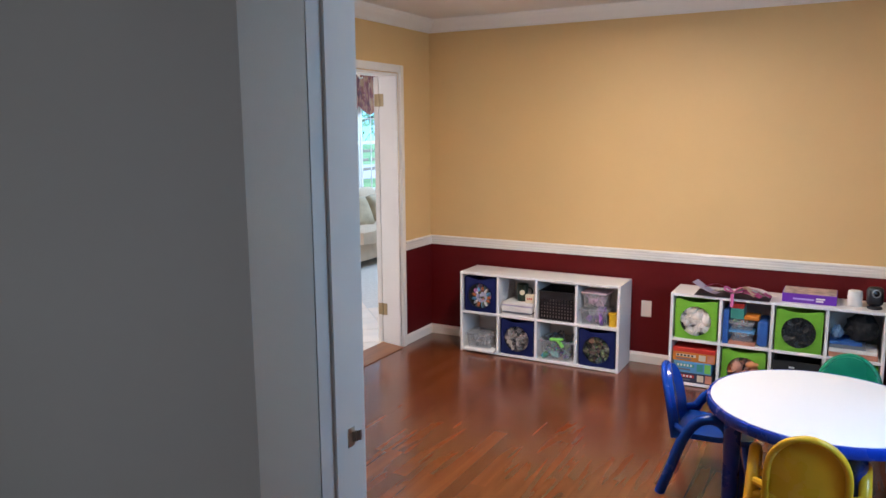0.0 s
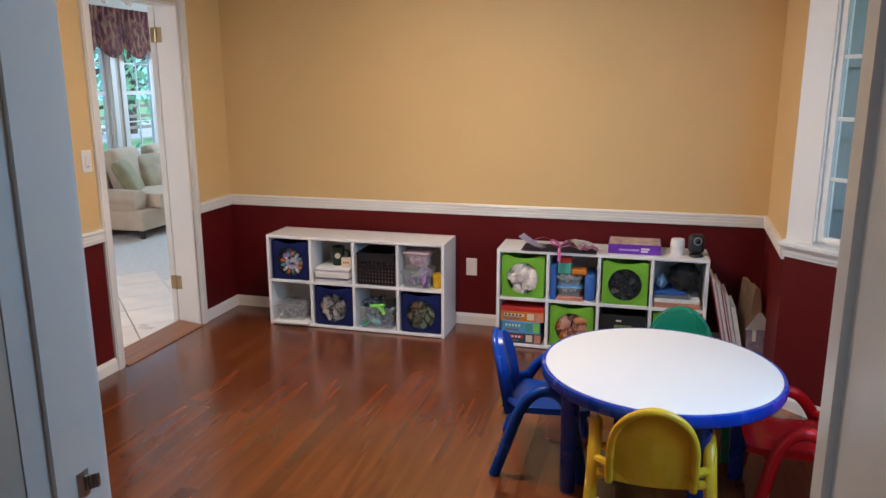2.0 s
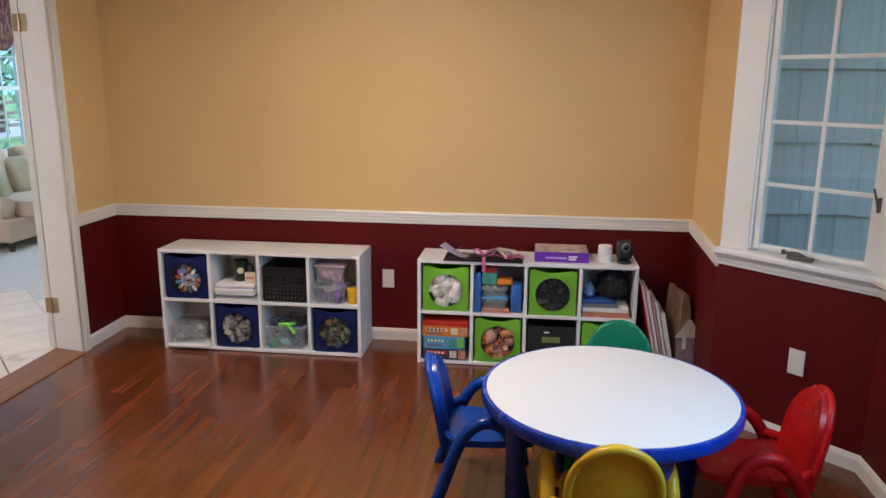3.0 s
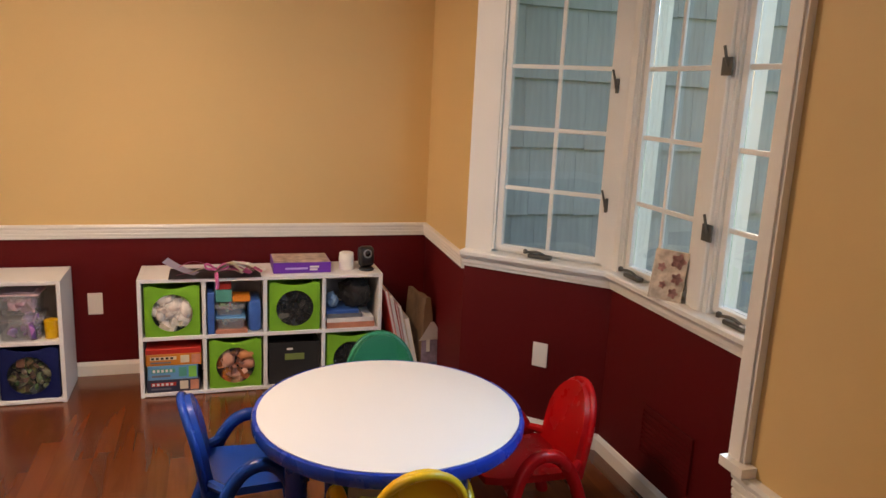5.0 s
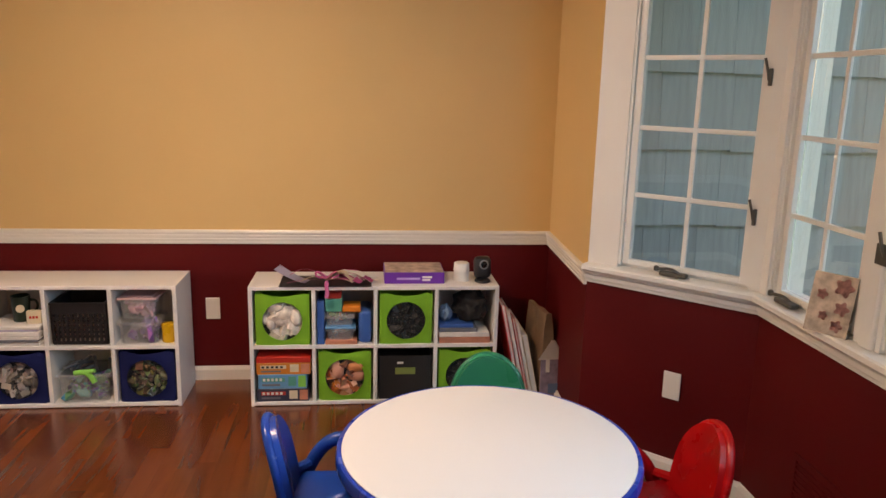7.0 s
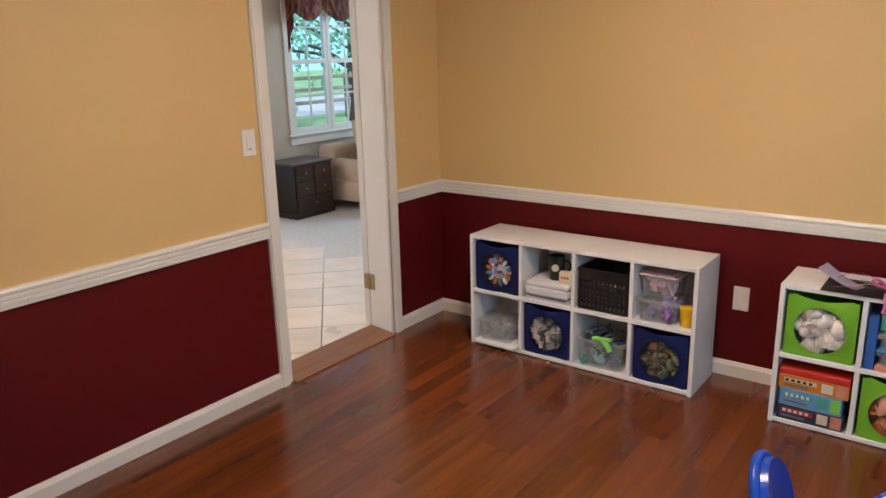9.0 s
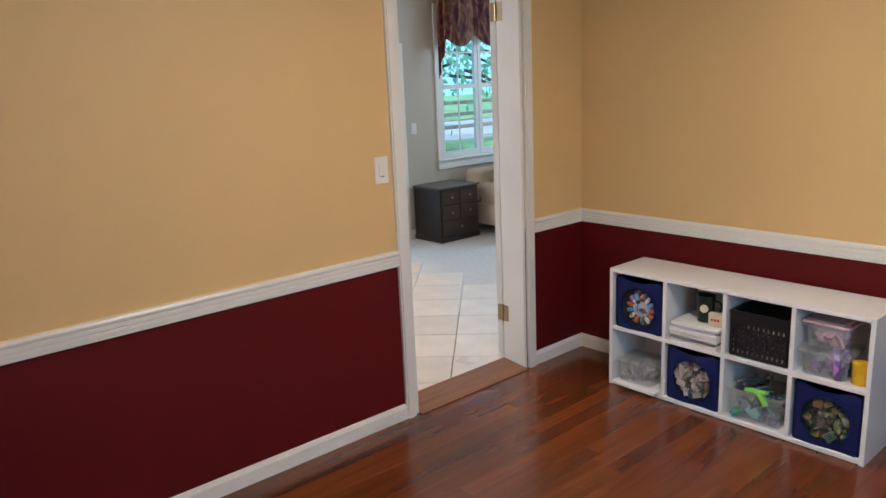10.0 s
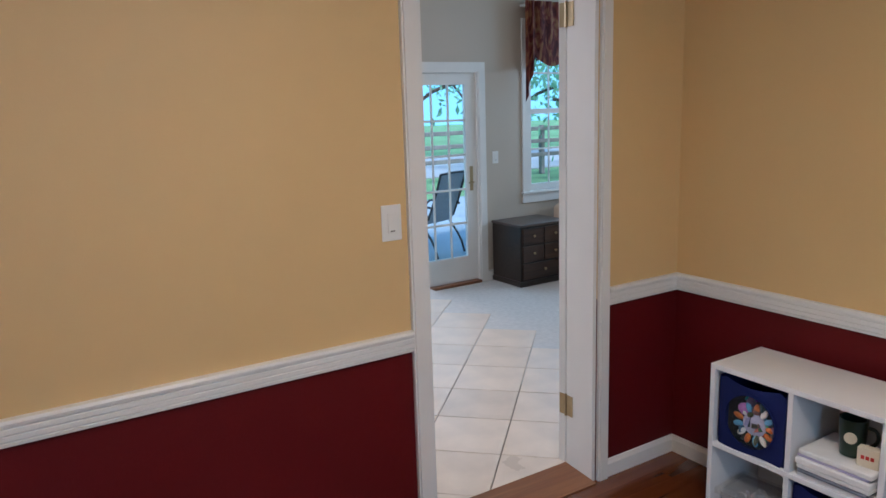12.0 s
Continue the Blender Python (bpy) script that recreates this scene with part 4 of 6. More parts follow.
add_box(bm, (w / 2 - 0.009, 0.008, h), (w / 2 + 0.003, d - 0.008, h + 0.010))
part("rim", bm, BLACKP, bk)
bm = bmesh.new()
add_box(bm, (-0.113, 0.010, 0.007), (0.113, 0.22, 0.105))
part("contents", bm, TOYS_PALE, bk, "pale things inside the basket")
x, y, z = cell(S1, 1, 1)
rng = random.Random(9)
zz = z
for k, (h, m_) in enumerate(((0.020, PAPER), (0.012, GREYC), (0.016, PAPER), (0.022, PAPER), (0.010, mat("lilac_card", (0.5, 0.45, 0.6), 0.6)), (0.018, PAPER))):
    ww, dx = rng.uniform(0.225, 0.245), rng.uniform(-0.006, 0.006)
    dd = rng.uniform(0.21, 0.235)
    solid("notebook", box((x + 0.138 - ww / 2 + dx, y + rng.uniform(0.0, 0.012), zz), (x + 0.138 + ww / 2 + dx, y + dd, zz + h - 0.0012), 0.003, 1), m_, "notebook in a stack of pale papers and notebooks", "notebook", group="stacked notebooks")
    zz += h
mug = thing("mug", pose(x + 0.145, y + 0.105, zz - 0.001, 0, 0, -72), "dark green mug with a pale round emblem", "mug")
bm = bmesh.new()
lathe(bm, [(0.030, 0), (0.036, 0.003), (0.042, 0.10), (0.043, 0.125), (0.039, 0.125), (0.036, 0.012)], 24)
part("body", bm, DGREEN, mug, smooth=True)
bm = bmesh.new()
lathe(bm, [(0.019, 0), (0.019, 0.0012)], 20)
part("emblem", bm, CREAM, mug, "pale round emblem", m=pose(0.042, 0, 0.07, 0, 90, 0) @ pose(0, 0, 0))
bm = bmesh.new()
tube(bm, [(0, 0.040, 0.10), (0, 0.068, 0.095), (0, 0.072, 0.055), (0, 0.040, 0.03)], 0.006, 8, 2)
part("handle", bm, DGREEN, mug, smooth=True)
cb = thing("small_card_box", pose(x + 0.222, y + 0.05, zz - 0.001, 0, 0, 8), "small white card box with red marks", "card box")
part("box", box((-0.032, 0, 0), (0.032, 0.03, 0.062), 0.002, 1), CREAM, cb)
for k in range(3):
    part("red_mark", box((-0.020 + 0.014 * k, -0.001, 0.026), (-0.010 + 0.014 * k, 0.0, 0.038)), REDC, cb)

# second shelf: stacked games
x, y, z = cell(S2, 0, 0)
zz = z
for w, d, h, m_, lab, dx in ((0.250, 0.24, 0.066, NAVYC, "dark navy game box with printed pictures", -0.004), (0.235, 0.24, 0.075, LBLUE, "light blue game box with a pale title bar", -0.006), (0.262, 0.25, 0.060, ORANGE, "orange game box with a printed front", 0.0), (0.262, 0.25, 0.028, REDC, "flat red game box on a stack", 0.0)):
    gb = thing("game_box", pose(x + CW2 / 2 + dx, y + 0.006, zz), lab, "game box", "stacked game boxes")
    part("box", box((-w / 2, 0, 0), (w / 2, d, h - 0.001), 0.002, 1), m_, gb)
    if h > 0.05:
        part("title_bar", box((-w * 0.42, -0.0012, h * 0.50), (w * 0.05, 0, h * 0.78)), REDC if m_ is NAVYC else CREAM if m_ is ORANGE else TEALC, gb, "printed title bar")
        part("picture_patch", box((w * 0.12, -0.0012, h * 0.2), (w * 0.28, 0, h * 0.85)), CREAM if m_ is not LBLUE else TEALC, gb)
        part("print_line", box((-w * 0.42, -0.0012, h * 0.2), (-w * 0.05, 0, h * 0.34)), GREYC, gb)
        part("corner_print", box((w * 0.32, -0.0012, h * 0.12), (w * 0.48, 0, h * 0.9)), SALMON if m_ is not LBLUE else LIME, gb)
        for k in range(5):
            part("print_mark", box((-w * 0.40 + w * 0.085 * k, -0.0024, h * 0.55), (-w * 0.35 + w * 0.085 * k, -0.0013, h * 0.73)), BLACKP if m_ is ORANGE else PAPER, gb)
    zz += h
x, y, z = cell(S2, 1, 1)
solid("binder", box((x + 0.006, y + 0.01, z), (x + 0.040, y + 0.25, z + 0.215), 0.003, 1), MBLUE, "upright dark blue binder in the shelf", "binder")
solid("picture_book", box((x + 0.045, y + 0.008, z), (x + 0.20, y + 0.22, z + 0.022), 0.002, 1), SALMON, "thick salmon coloured book lying flat", "book")
tub(pose(x + 0.118, y + 0.012, z + 0.0225), 0.135, 0.13, 0.055, "flat clear box with a blue lid", rainbow("small_blue_pieces", 0.6, 0.4, 0.4, 0.52, 0.66), 21, 14, size=0.018, lidmat=LBLUE)
tub(pose(x + 0.115, y + 0.014, z + 0.094), 0.135, 0.12, 0.050, "small clear box of crayons", rainbow("crayon_pieces", 0.7, 0.4), 22, 14, size=0.018)
solid("card_box", box((x + 0.045, y + 0.03, z + 0.160), (x + 0.125, y + 0.13, z + 0.225), 0.003, 1), TEALC, "teal card box stacked on clear boxes", "card box")
solid("red_card_box", box((x + 0.047, y + 0.03, z + 0.226), (x + 0.123, y + 0.13, z + 0.258), 0.003, 1), REDC, "red card box on top of a teal one", "card box")
solid("orange_case", box((x + 0.128, y + 0.02, z + 0.160), (x + 0.215, y + 0.12, z + 0.190), 0.006, 2), ORANGE, "small orange plastic case", "case")
solid("denim_pouch", box((x + 0.205, y + 0.02, z), (x + 0.268, y + 0.22, z + 0.165), 0.02, 3), MBLUE, "upright blue fabric pouch", "pouch", smooth=True)
x, y, z = cell(S2, 3, 1)
for k, (w, h, m_) in enumerate(((0.255, 0.030, SALMON), (0.25, 0.024, PAPER), (0.19, 0.022, GREYC), (0.17, 0.018, MBLUE))):
    solid("book", box((x + 0.008, y + 0.01 + 0.004 * k, z + sum((0.030, 0.024, 0.022, 0.018)[:k])), (x + 0.008 + w, y + 0.21, z + sum((0.030, 0.024, 0.022, 0.018)[:k]) + h - 0.001), 0.002, 1), m_, "book lying flat in a short stack", "book", group="books in the shelf")


def heap(name, cx, cy, z0, rx, ry, h, material, label, category, seed):
    bm = bmesh.new()
    bmesh.ops.create_icosphere(bm, subdivisions=4, radius=1)
    for v in bm.verts:
        q = 1 + 0.28 * noise.noise(v.co * 1.9 + Vector((seed, 0, 0))) + 0.10 * noise.noise(v.co * 5 + Vector((0, seed, 0)))
        v.co = Vector((cx + v.co.x * rx * q, cy + v.co.y * ry * q, max(z0, z0 + h * 0.45 + v.co.z * h * 0.5 * q)))
    return solid(name, bm, material, label, category, smooth=True)


heap("black_cloth", x + 0.165, y + 0.12, z + 0.093, 0.088, 0.090, 0.165, FBLACK, "crumpled black cloth on a stack of books", "cloth", 3)
heap("blue_cloth", x + 0.045, y + 0.10, z + 0.094, 0.030, 0.06, 0.085, mat("pale_blue_cloth", (0.20, 0.33, 0.50), 0.8, vary=0.2, scale=20), "pale blue cloth beside the black one", "cloth", 8)
x, y, z = cell(S2, 2, 0)
kb = thing("storage_bin", pose(x + CW2 / 2, y + 0.014, z), "black fabric bin with a small green label", "storage bin", "fabric bins with round windows")
bm = bmesh.new()
for lo, hi in (((-0.13, 0, 0), (0.13, 0.005, 0.225)), ((-0.13, 0.005, 0), (-0.125, 0.25, 0.225)), ((0.125, 0.005, 0), (0.13, 0.25, 0.225)), ((-0.125, 0.245, 0), (0.125, 0.25, 0.225)), ((-0.125, 0.005, 0), (0.125, 0.245, 0.005))):
    add_box(bm, lo, hi)
part("body", bm, FBLACK, kb)
part("label_pocket", box((-0.05, -0.002, 0.13), (0.05, 0.0, 0.165), 0.0008, 1), mat("olive_label", (0.16, 0.22, 0.06), 0.6), kb, "green label")
part("tag", box((-0.04, -0.002, 0.185), (-0.01, 0.0, 0.195)), PAPER, kb)
part("contents", box((-0.12, 0.02, 0.01), (0.12, 0.24, 0.16)), TOYS_DARK, kb)

# on top of the second shelf
sx, sy = S2
solid("black_paper", box((sx + 0.145, sy - 0.006, SH), (sx + 0.585, sy + 0.20, SH + 0.003)), BLACKP, "sheet of black card on the white shelf", "card")
rib = thing("ribbon_bundle", pose(sx + 0.37, sy + 0.07, SH + 0.004), "tied bundle of pink and white paper ribbons", "ribbon bundle")
rng = random.Random(4)
for k in range(34):
    a = rng.choice((0, 0, math.pi)) + rng.uniform(-0.75, 0.75)
    L = rng.uniform(0.14, 0.25)
    h1 = rng.uniform(0.006, 0.055)
    wdt = rng.uniform(0.007, 0.014)
    bm = bmesh.new()
    prev = None
    for j in range(7):
        t_ = j / 6
        px, py = L * t_ * math.cos(a), L * t_ * math.sin(a) * 0.55
        pz = 0.010 + h1 * math.sin(3.0 * t_)
        nx_, ny_ = -math.sin(a) * wdt, math.cos(a) * wdt
        cur = (bm.verts.new((px - nx_, py - ny_, pz)), bm.verts.new((px + nx_, py + ny_, pz + 0.004)))
        if prev:
            bm.faces.new((prev[0], prev[1], cur[1], cur[0]))
        prev = cur
    bmesh.ops.solidify(bm, geom=bm.faces[:], thickness=0.001)
    part("ribbon", bm, (PINKP, PAPER, CREAM, PINKP, PAPER)[k % 5], rib)
bm = bmesh.new()
for s in (-1, 1):
    tube(bm, [(0, 0, 0.02), (0.03 * s, -0.01, 0.05), (0.055 * s, -0.015, 0.055), (0.05 * s, -0.02, 0.03), (0, 0, 0.02)], 0.006, 8, 1)
part("bow", bm, PINKP, rib, "pink bow", True)
bm = bmesh.new()
tube(bm, [(0.0, -0.05, 0.012), (0.0, -0.075, 0.004), (0.005, -0.082, -0.03), (0.0, -0.084, -0.055)], 0.010, 6, 1)
part("ribbon_tail", bm, PINKP, rib, "pink ribbon hanging over the edge")
wp = thing("paper_scroll", pose(sx + 0.19, sy + 0.09, SH + 0.004, 0, 0, -20), "curled sheet of pale lilac paper", "paper")
bm = bmesh.new()
prev = None
for j in range(9):
    t_ = j / 8
    cur = (bm.verts.new((-0.07 + 0.16 * t_, -0.03, 0.055 * (1 - t_) ** 1.5 + 0.004)), bm.verts.new((-0.07 + 0.16 * t_, 0.04, 0.065 * (1 - t_) ** 1.5 + 0.004)))
    if prev:
        bm.faces.new((prev[0], prev[1], cur[1], cur[0]))
    prev = cur
bmesh.ops.solidify(bm, geom=bm.faces[:], thickness=0.001)
part("sheet", bm, mat("lilac_paper", (0.55, 0.52, 0.68), 0.6), wp, smooth=True)
pg = thing("game_box", pose(sx + 0.648, sy + 0.05, SH), "purple game box with a printed lid on the shelf", "game box")
part("base", box((0, 0, 0), (0.295, 0.215, 0.056), 0.002, 1), VIOLET, pg)
part("lid_print", box((0.004, 0.004, 0.056), (0.291, 0.211, 0.0575)), mat("printed_lid", (0.42, 0.33, 0.28), 0.5, vary=0.5, scale=22), pg, "printed pale lid")
part("title_bar", box((0.06, -0.0012, 0.020), (0.175, 0, 0.030)), mat("lilac_print", (0.5, 0.4, 0.75), 0.5), pg)
for k in range(2):
    part("print_patch", box((0.185, -0.0012, 0.014 + 0.014 * k), (0.225 + 0.008 * k, 0, 0.024 + 0.014 * k)), PAPER, pg)
cup = thing("paper_cup", pose(sx + 1.035, sy + 0.12, SH), "white paper cup upside down on the shelf", "cup")
bm = bmesh.new()
lathe(bm, [(0.040, 0), (0.041, 0.004), (0.039, 0.05), (0.041, 0.052), (0.040, 0.056), (0.037, 0.088), (0.034, 0.091)], 24)
part("body", bm, PAPER, cup, smooth=True)
spk = thing("desk_camera", pose(sx + 1.138, sy + 0.085, SH, 0, 0, 10) @ Matrix.Scale(1.2, 4), "small black round camera on a stand", "camera")
bm = bmesh.new()
lathe(bm, [(0.030, 0), (0.034, 0.003), (0.032, 0.010), (0.024, 0.014)], 24)
part("stand", bm, BLACKP, spk, smooth=True)
bm = box((-0.037, -0.022, 0.0145), (0.037, 0.022, 0.108), 0.0215, 5)
part("head", bm, BLACKP, spk, smooth=True, m=pose(0, 0, 0, -8, 0, 0))
bm = bmesh.new()
hoop(bm, [(0.020, 0), (0.020, 0.003), (0.014, 0.004), (0.014, 0)], 24)
part("lens_ring", bm, mat("lens_grey", (0.22, 0.22, 0.23), 0.25), spk, "grey lens ring", m=pose(0, -0.012, 0.076, 82, 0, 0))
bm = bmesh.new()
lathe(bm, [(0.0135, 0), (0.0135, 0.002), (0.008, 0.004), (0.002, 0.0045)], 20)
part("lens", bm, mat("dark_lens", (0.01, 0.01, 0.012), 0.08), spk, "dark glossy lens", m=pose(0, -0.012, 0.076, 82, 0, 0))

# books and bags leaning in the corner
rng = random.Random(12)
bx = 0.305
for k, (th, h, m_, lab) in enumerate(((0.018, 0.52, REDC, "tall red picture book leaning in the corner"), (0.016, 0.49, PAPER, "white magazine leaning beside the shelf"), (0.012, 0.45, REDC, "thin red picture book leaning beside the shelf"), (0.014, 0.43, PAPER, "white magazine leaning beside the shelf"), (0.026, 0.36, CREAM, "cream coloured book leaning beside the shelf"))):
    lean = 12.5
    ob = thing("leaning_book", pose(bx, 7.06 - 0.01 * k, 0.0, 0, -lean * -1, 0) @ pose(0, 0, 0.004), lab, "book", "books leaning by the shelf")
    part("cover", box((0, 0, 0), (0.0025, 0.24, h), 0.0005, 1), m_, ob)
    part("cover", box((th - 0.0025, 0, 0), (th, 0.24, h), 0.0005, 1), m_, ob)
    part("page_block", box((0.0026, 0.004, 0.003), (th - 0.0026, 0.237, h - 0.004)), PAPER, ob, "white page block")
    ob.matrix_basis = pose(bx, 6.99, 0.001, 0, -lean, 0)
    bx += th / math.cos(radians(lean)) + 0.004
bag = thing("paper_bag", pose(0.452, 7.10, 0, 0, 0, 8), "crumpled brown paper bag of craft things", "paper bag")
bm = bmesh.new()
add_box(bm, (-0.050, -0.10, 0), (0.045, 0.14, 0.46))
bmesh.ops.subdivide_edges(bm, edges=bm.edges[:], cuts=5, use_grid_fill=True)
for v in bm.verts:
    k = v.co.z / 0.46
    v.co.x = v.co.x * (1 - 1.2 * max(0, k - 0.4)) - 0.03 * k
    v.co += 0.014 * noise.noise_vector(v.co * 11) * min(1, k * 4)
part("body", bm, KRAFT, bag, smooth=False)
card = thing("card_house", pose(0.462, 6.955, 0.0, -4, 0, 4), "paper house with a white roof leaning on a bag", "paper craft")
bm = bmesh.new()
add_box(bm, (-0.06, 0, 0), (0.055, 0.004, 0.25))
part("wall", bm, mat("mauve_print", (0.25, 0.20, 0.28), 0.6, vary=0.4, scale=25), card)
bm = bmesh.new()
vs = [bm.verts.new(p) for p in ((-0.075, -0.004, 0.235), (0.07, -0.004, 0.235), (0.01, -0.004, 0.335), (-0.01, -0.004, 0.335))]
bm.faces.new(vs)
bmesh.ops.solidify(bm, geom=bm.faces[:], thickness=0.003)
part("roof", bm, PAPER, card, "white paper roof")
part("chimney", box((-0.035, -0.006, 0.17), (-0.015, -0.004, 0.235)), PAPER, card)
part("round_print", box((-0.02, -0.006, 0.06), (0.035, -0.004, 0.11), 0.0008, 1), mat("blue_print", (0.10, 0.16, 0.30), 0.6), card)

# card standing on the bay sill
gc = thing("greeting_card", pose(0.928, 5.575, 0.845, 0, 0, -58), "floral greeting card leaning on the window sill", "card")
fl = mat("floral_print", (0.50, 0.40, 0.32), 0.5, vary=0.45, scale=24)
part("front_leaf", box((-0.065, -0.0015, 0), (0.065, 0.0, 0.185)), fl, gc, m=pose(0, 0, 0, -12, 0, 0))
BLOOM = mat("red_flower_print", (0.42, 0.20, 0.18), 0.5, vary=0.4, scale=60)
for k, (fx, fz, fr) in enumerate(((0.030, 0.150, 0.026), (-0.030, 0.120, 0.015), (0.035, 0.085, 0.020), (-0.015, 0.055, 0.013), (0.030, 0.030, 0.017))):
    bm = bmesh.new()
    ring = [bm.verts.new((fr * (1 + 0.22 * math.cos(5 * a)) * math.cos(a), -0.0006, fr * (1 + 0.22 * math.cos(5 * a)) * math.sin(a))) for a in [6.28319 * q / 30 for q in range(30)]]
    bm.faces.new(ring)
    bmesh.ops.solidify(bm, geom=bm.faces[:], thickness=0.0004)
    part("printed_flower", bm, BLOOM, gc, "printed red flower", m=pose(0, 0, 0, -12, 0, 0) @ pose(fx, -0.0022, fz))
part("back_leaf", box((-0.065, 0.0, 0), (0.065, 0.0015, 0.185)), CREAM, gc, m=pose(0, 0.075, 0, 10, 0, 0))

# flush ceiling lamp, unseen; added as a fixture for the assumed warm light
cl = thing("ceiling_lamp", pose(-1.25, 5.65, CZ), "assumed flush ceiling lamp with a frosted glass dish, out of view", "lamp")
bm = bmesh.new()
lathe(bm, [(0.10, -0.04), (0.12, -0.03), (0.12, -0.0005)], 28)
part("base", bm, NICKEL, cl, smooth=True)
bm = bmesh.new()
hoop(bm, [(0.165, -0.045), (0.170, -0.040), (0.205, -0.085), (0.199, -0.090)], 40)
part("shade_ring", bm, PLATE, cl, "frosted shade ring", True)

# ---- family room ----
FX, FZ = -6.70, -0.16
solid("floor_tile_bed", box((FX, 3.0, -0.20), (WX - 0.148, 8.02, 0.010)), GROUT, "mortar bed under the cream tiles", "floor", "structure")
solid("floor_carpet", box((FX - 0.1, 8.021, -0.30), (WX - 0.148, 13.0, FZ)), CARPET, "pale carpet in the sunken family room", "floor", "structure")
solid("floor_carpet_landing", box((FX, 7.30, 0.0102), (WX - 0.148, 8.05, 0.015)), CARPET, "pale carpet edge meeting the tiles", "floor", "structure")
solid("floor_carpet_riser", box((FX, 8.0205, FZ), (WX - 0.148, 8.05, 0.0098)), CARPET, "carpeted step riser", "floor", "structure")
# west wall with a glazed door and two windows
DO = (8.15, 8.97, FZ, 1.85)
WINS = ((9.575, 10.815, 0.66, 2.25), (11.07, 12.35, 0.66, 2.25))
fw = thing("wall_family_west", pose(0, 0, 0), "greige wall with a glazed door and windows", "wall", kind="structure")
ys = [3.0, DO[0], DO[1], WINS[0][0], WINS[0][1], WINS[1][0], WINS[1][1], 13.0]
for i, (a, b) in enumerate(zip(ys, ys[1:])):
    if i % 2 == 0:
        part("pier", box((FX - 0.14, a, -0.3), (FX, b, 2.66)), GREIGE, fw)
        continue
    low, high = (FZ, DO[3]) if i == 1 else (WINS[0][2], WINS[0][3])
    part("lintel", box((FX - 0.14, a, high), (FX, b, 2.66)), GREIGE, fw)
    part("apron", box((FX - 0.14, a, -0.3), (FX, b, low)), GREIGE, fw)
bm = bmesh.new()
add_box(bm, (FX - 0.14, 13.0, -0.3), (WX - 0.14, 13.14, 2.66))
add_box(bm, (FX - 0.14, 2.86, -0.3), (WX - 0.14, 3.0, 2.66))
solid("wall_family_ends", bm, GREIGE, "greige end walls of the family room", "wall", "structure")
bm = bmesh.new()
sweep(bm, [(FX, 13.0), (FX, DO[1] + 0.075)], [(0, FZ), (0.014, FZ), (0.014, FZ + 0.09), (0, FZ + 0.10)])
solid("baseboard_family", bm, WHITE, "white baseboard in the family room", "baseboard", "structure")

# glazed patio door
pd = thing("door_2", pose(FX - 0.02, DO[0], FZ, 0, 0, 90), "white glazed patio door with fifteen panes, shut", "door", kind="structure")
L, H = DO[1] - DO[0], DO[3] - DO[2]
bm = bmesh.new()
for a, b in ((-0.075, 0.0), (L, L + 0.075)):
    add_box(bm, (a, -0.036, 0), (b, -0.021, H + 0.075))
add_box(bm, (0.0, -0.036, H), (L, -0.021, H + 0.075))
for a, b in ((0.0, 0.018), (L - 0.018, L)):
    add_box(bm, (a, -0.03, 0), (b, 0.11, H))
add_box(bm, (0.018, -0.03, H - 0.018), (L - 0.018, 0.11, H))
part("door_frame", bm, WHITE, pd)
g0, g1, h0, h1 = 0.145, L - 0.135, 0.27, H - 0.125
bm = bmesh.new()
add_box(bm, (0.020, 0.0, 0.03), (g0, 0.042, H - 0.020))
add_box(bm, (g1, 0.0, 0.03), (L - 0.020, 0.042, H - 0.020))
add_box(bm, (g0, 0.0, 0.03), (g1, 0.042, h0))
add_box(bm, (g0, 0.0, h1), (g1, 0.042, H - 0.020))
leaf = part("leaf", bm, WHITE, pd)
for k in (1, 2):
    xx = g0 + (g1 - g0) * k / 3
    part("muntin", box((xx - 0.010, 0.012, h0), (xx + 0.010, 0.030, h1), 0.002, 1), WHITE, leaf)
for k in range(1, 5):
    zz = h0 + (h1 - h0) * k / 5
    part("muntin", box((g0, 0.0115, zz - 0.010), (g1, 0.0305, zz + 0.010), 0.002, 1), WHITE, leaf)
for i in range(3):
    for k in range(5):
        pane = part("pane", box((g0 + (g1 - g0) * i / 3 + 0.011, 0.019, h0 + (h1 - h0) * k / 5 + 0.011), (g0 + (g1 - g0) * (i + 1) / 3 - 0.011, 0.023, h0 + (h1 - h0) * (k + 1) / 5 - 0.011)), GLASS, leaf)
        pane.visible_shadow = False
bm = box((L - 0.098, -0.008, 0.90), (L - 0.063, 0.0, 1.13), 0.003, 1)
tube(bm, [(L - 0.080, -0.006, 0.98), (L - 0.080, -0.050, 0.98), (L - 0.143, -0.055, 0.98)], 0.008, 8, 1)
part("door_handle", bm, BRASS, leaf, "brass lever handle on a long plate", True)
part("sill", box((0.018, -0.06, 0.0), (L - 0.018, 0.10, 0.025), 0.003, 1), THRESH, pd, "wooden door sill")


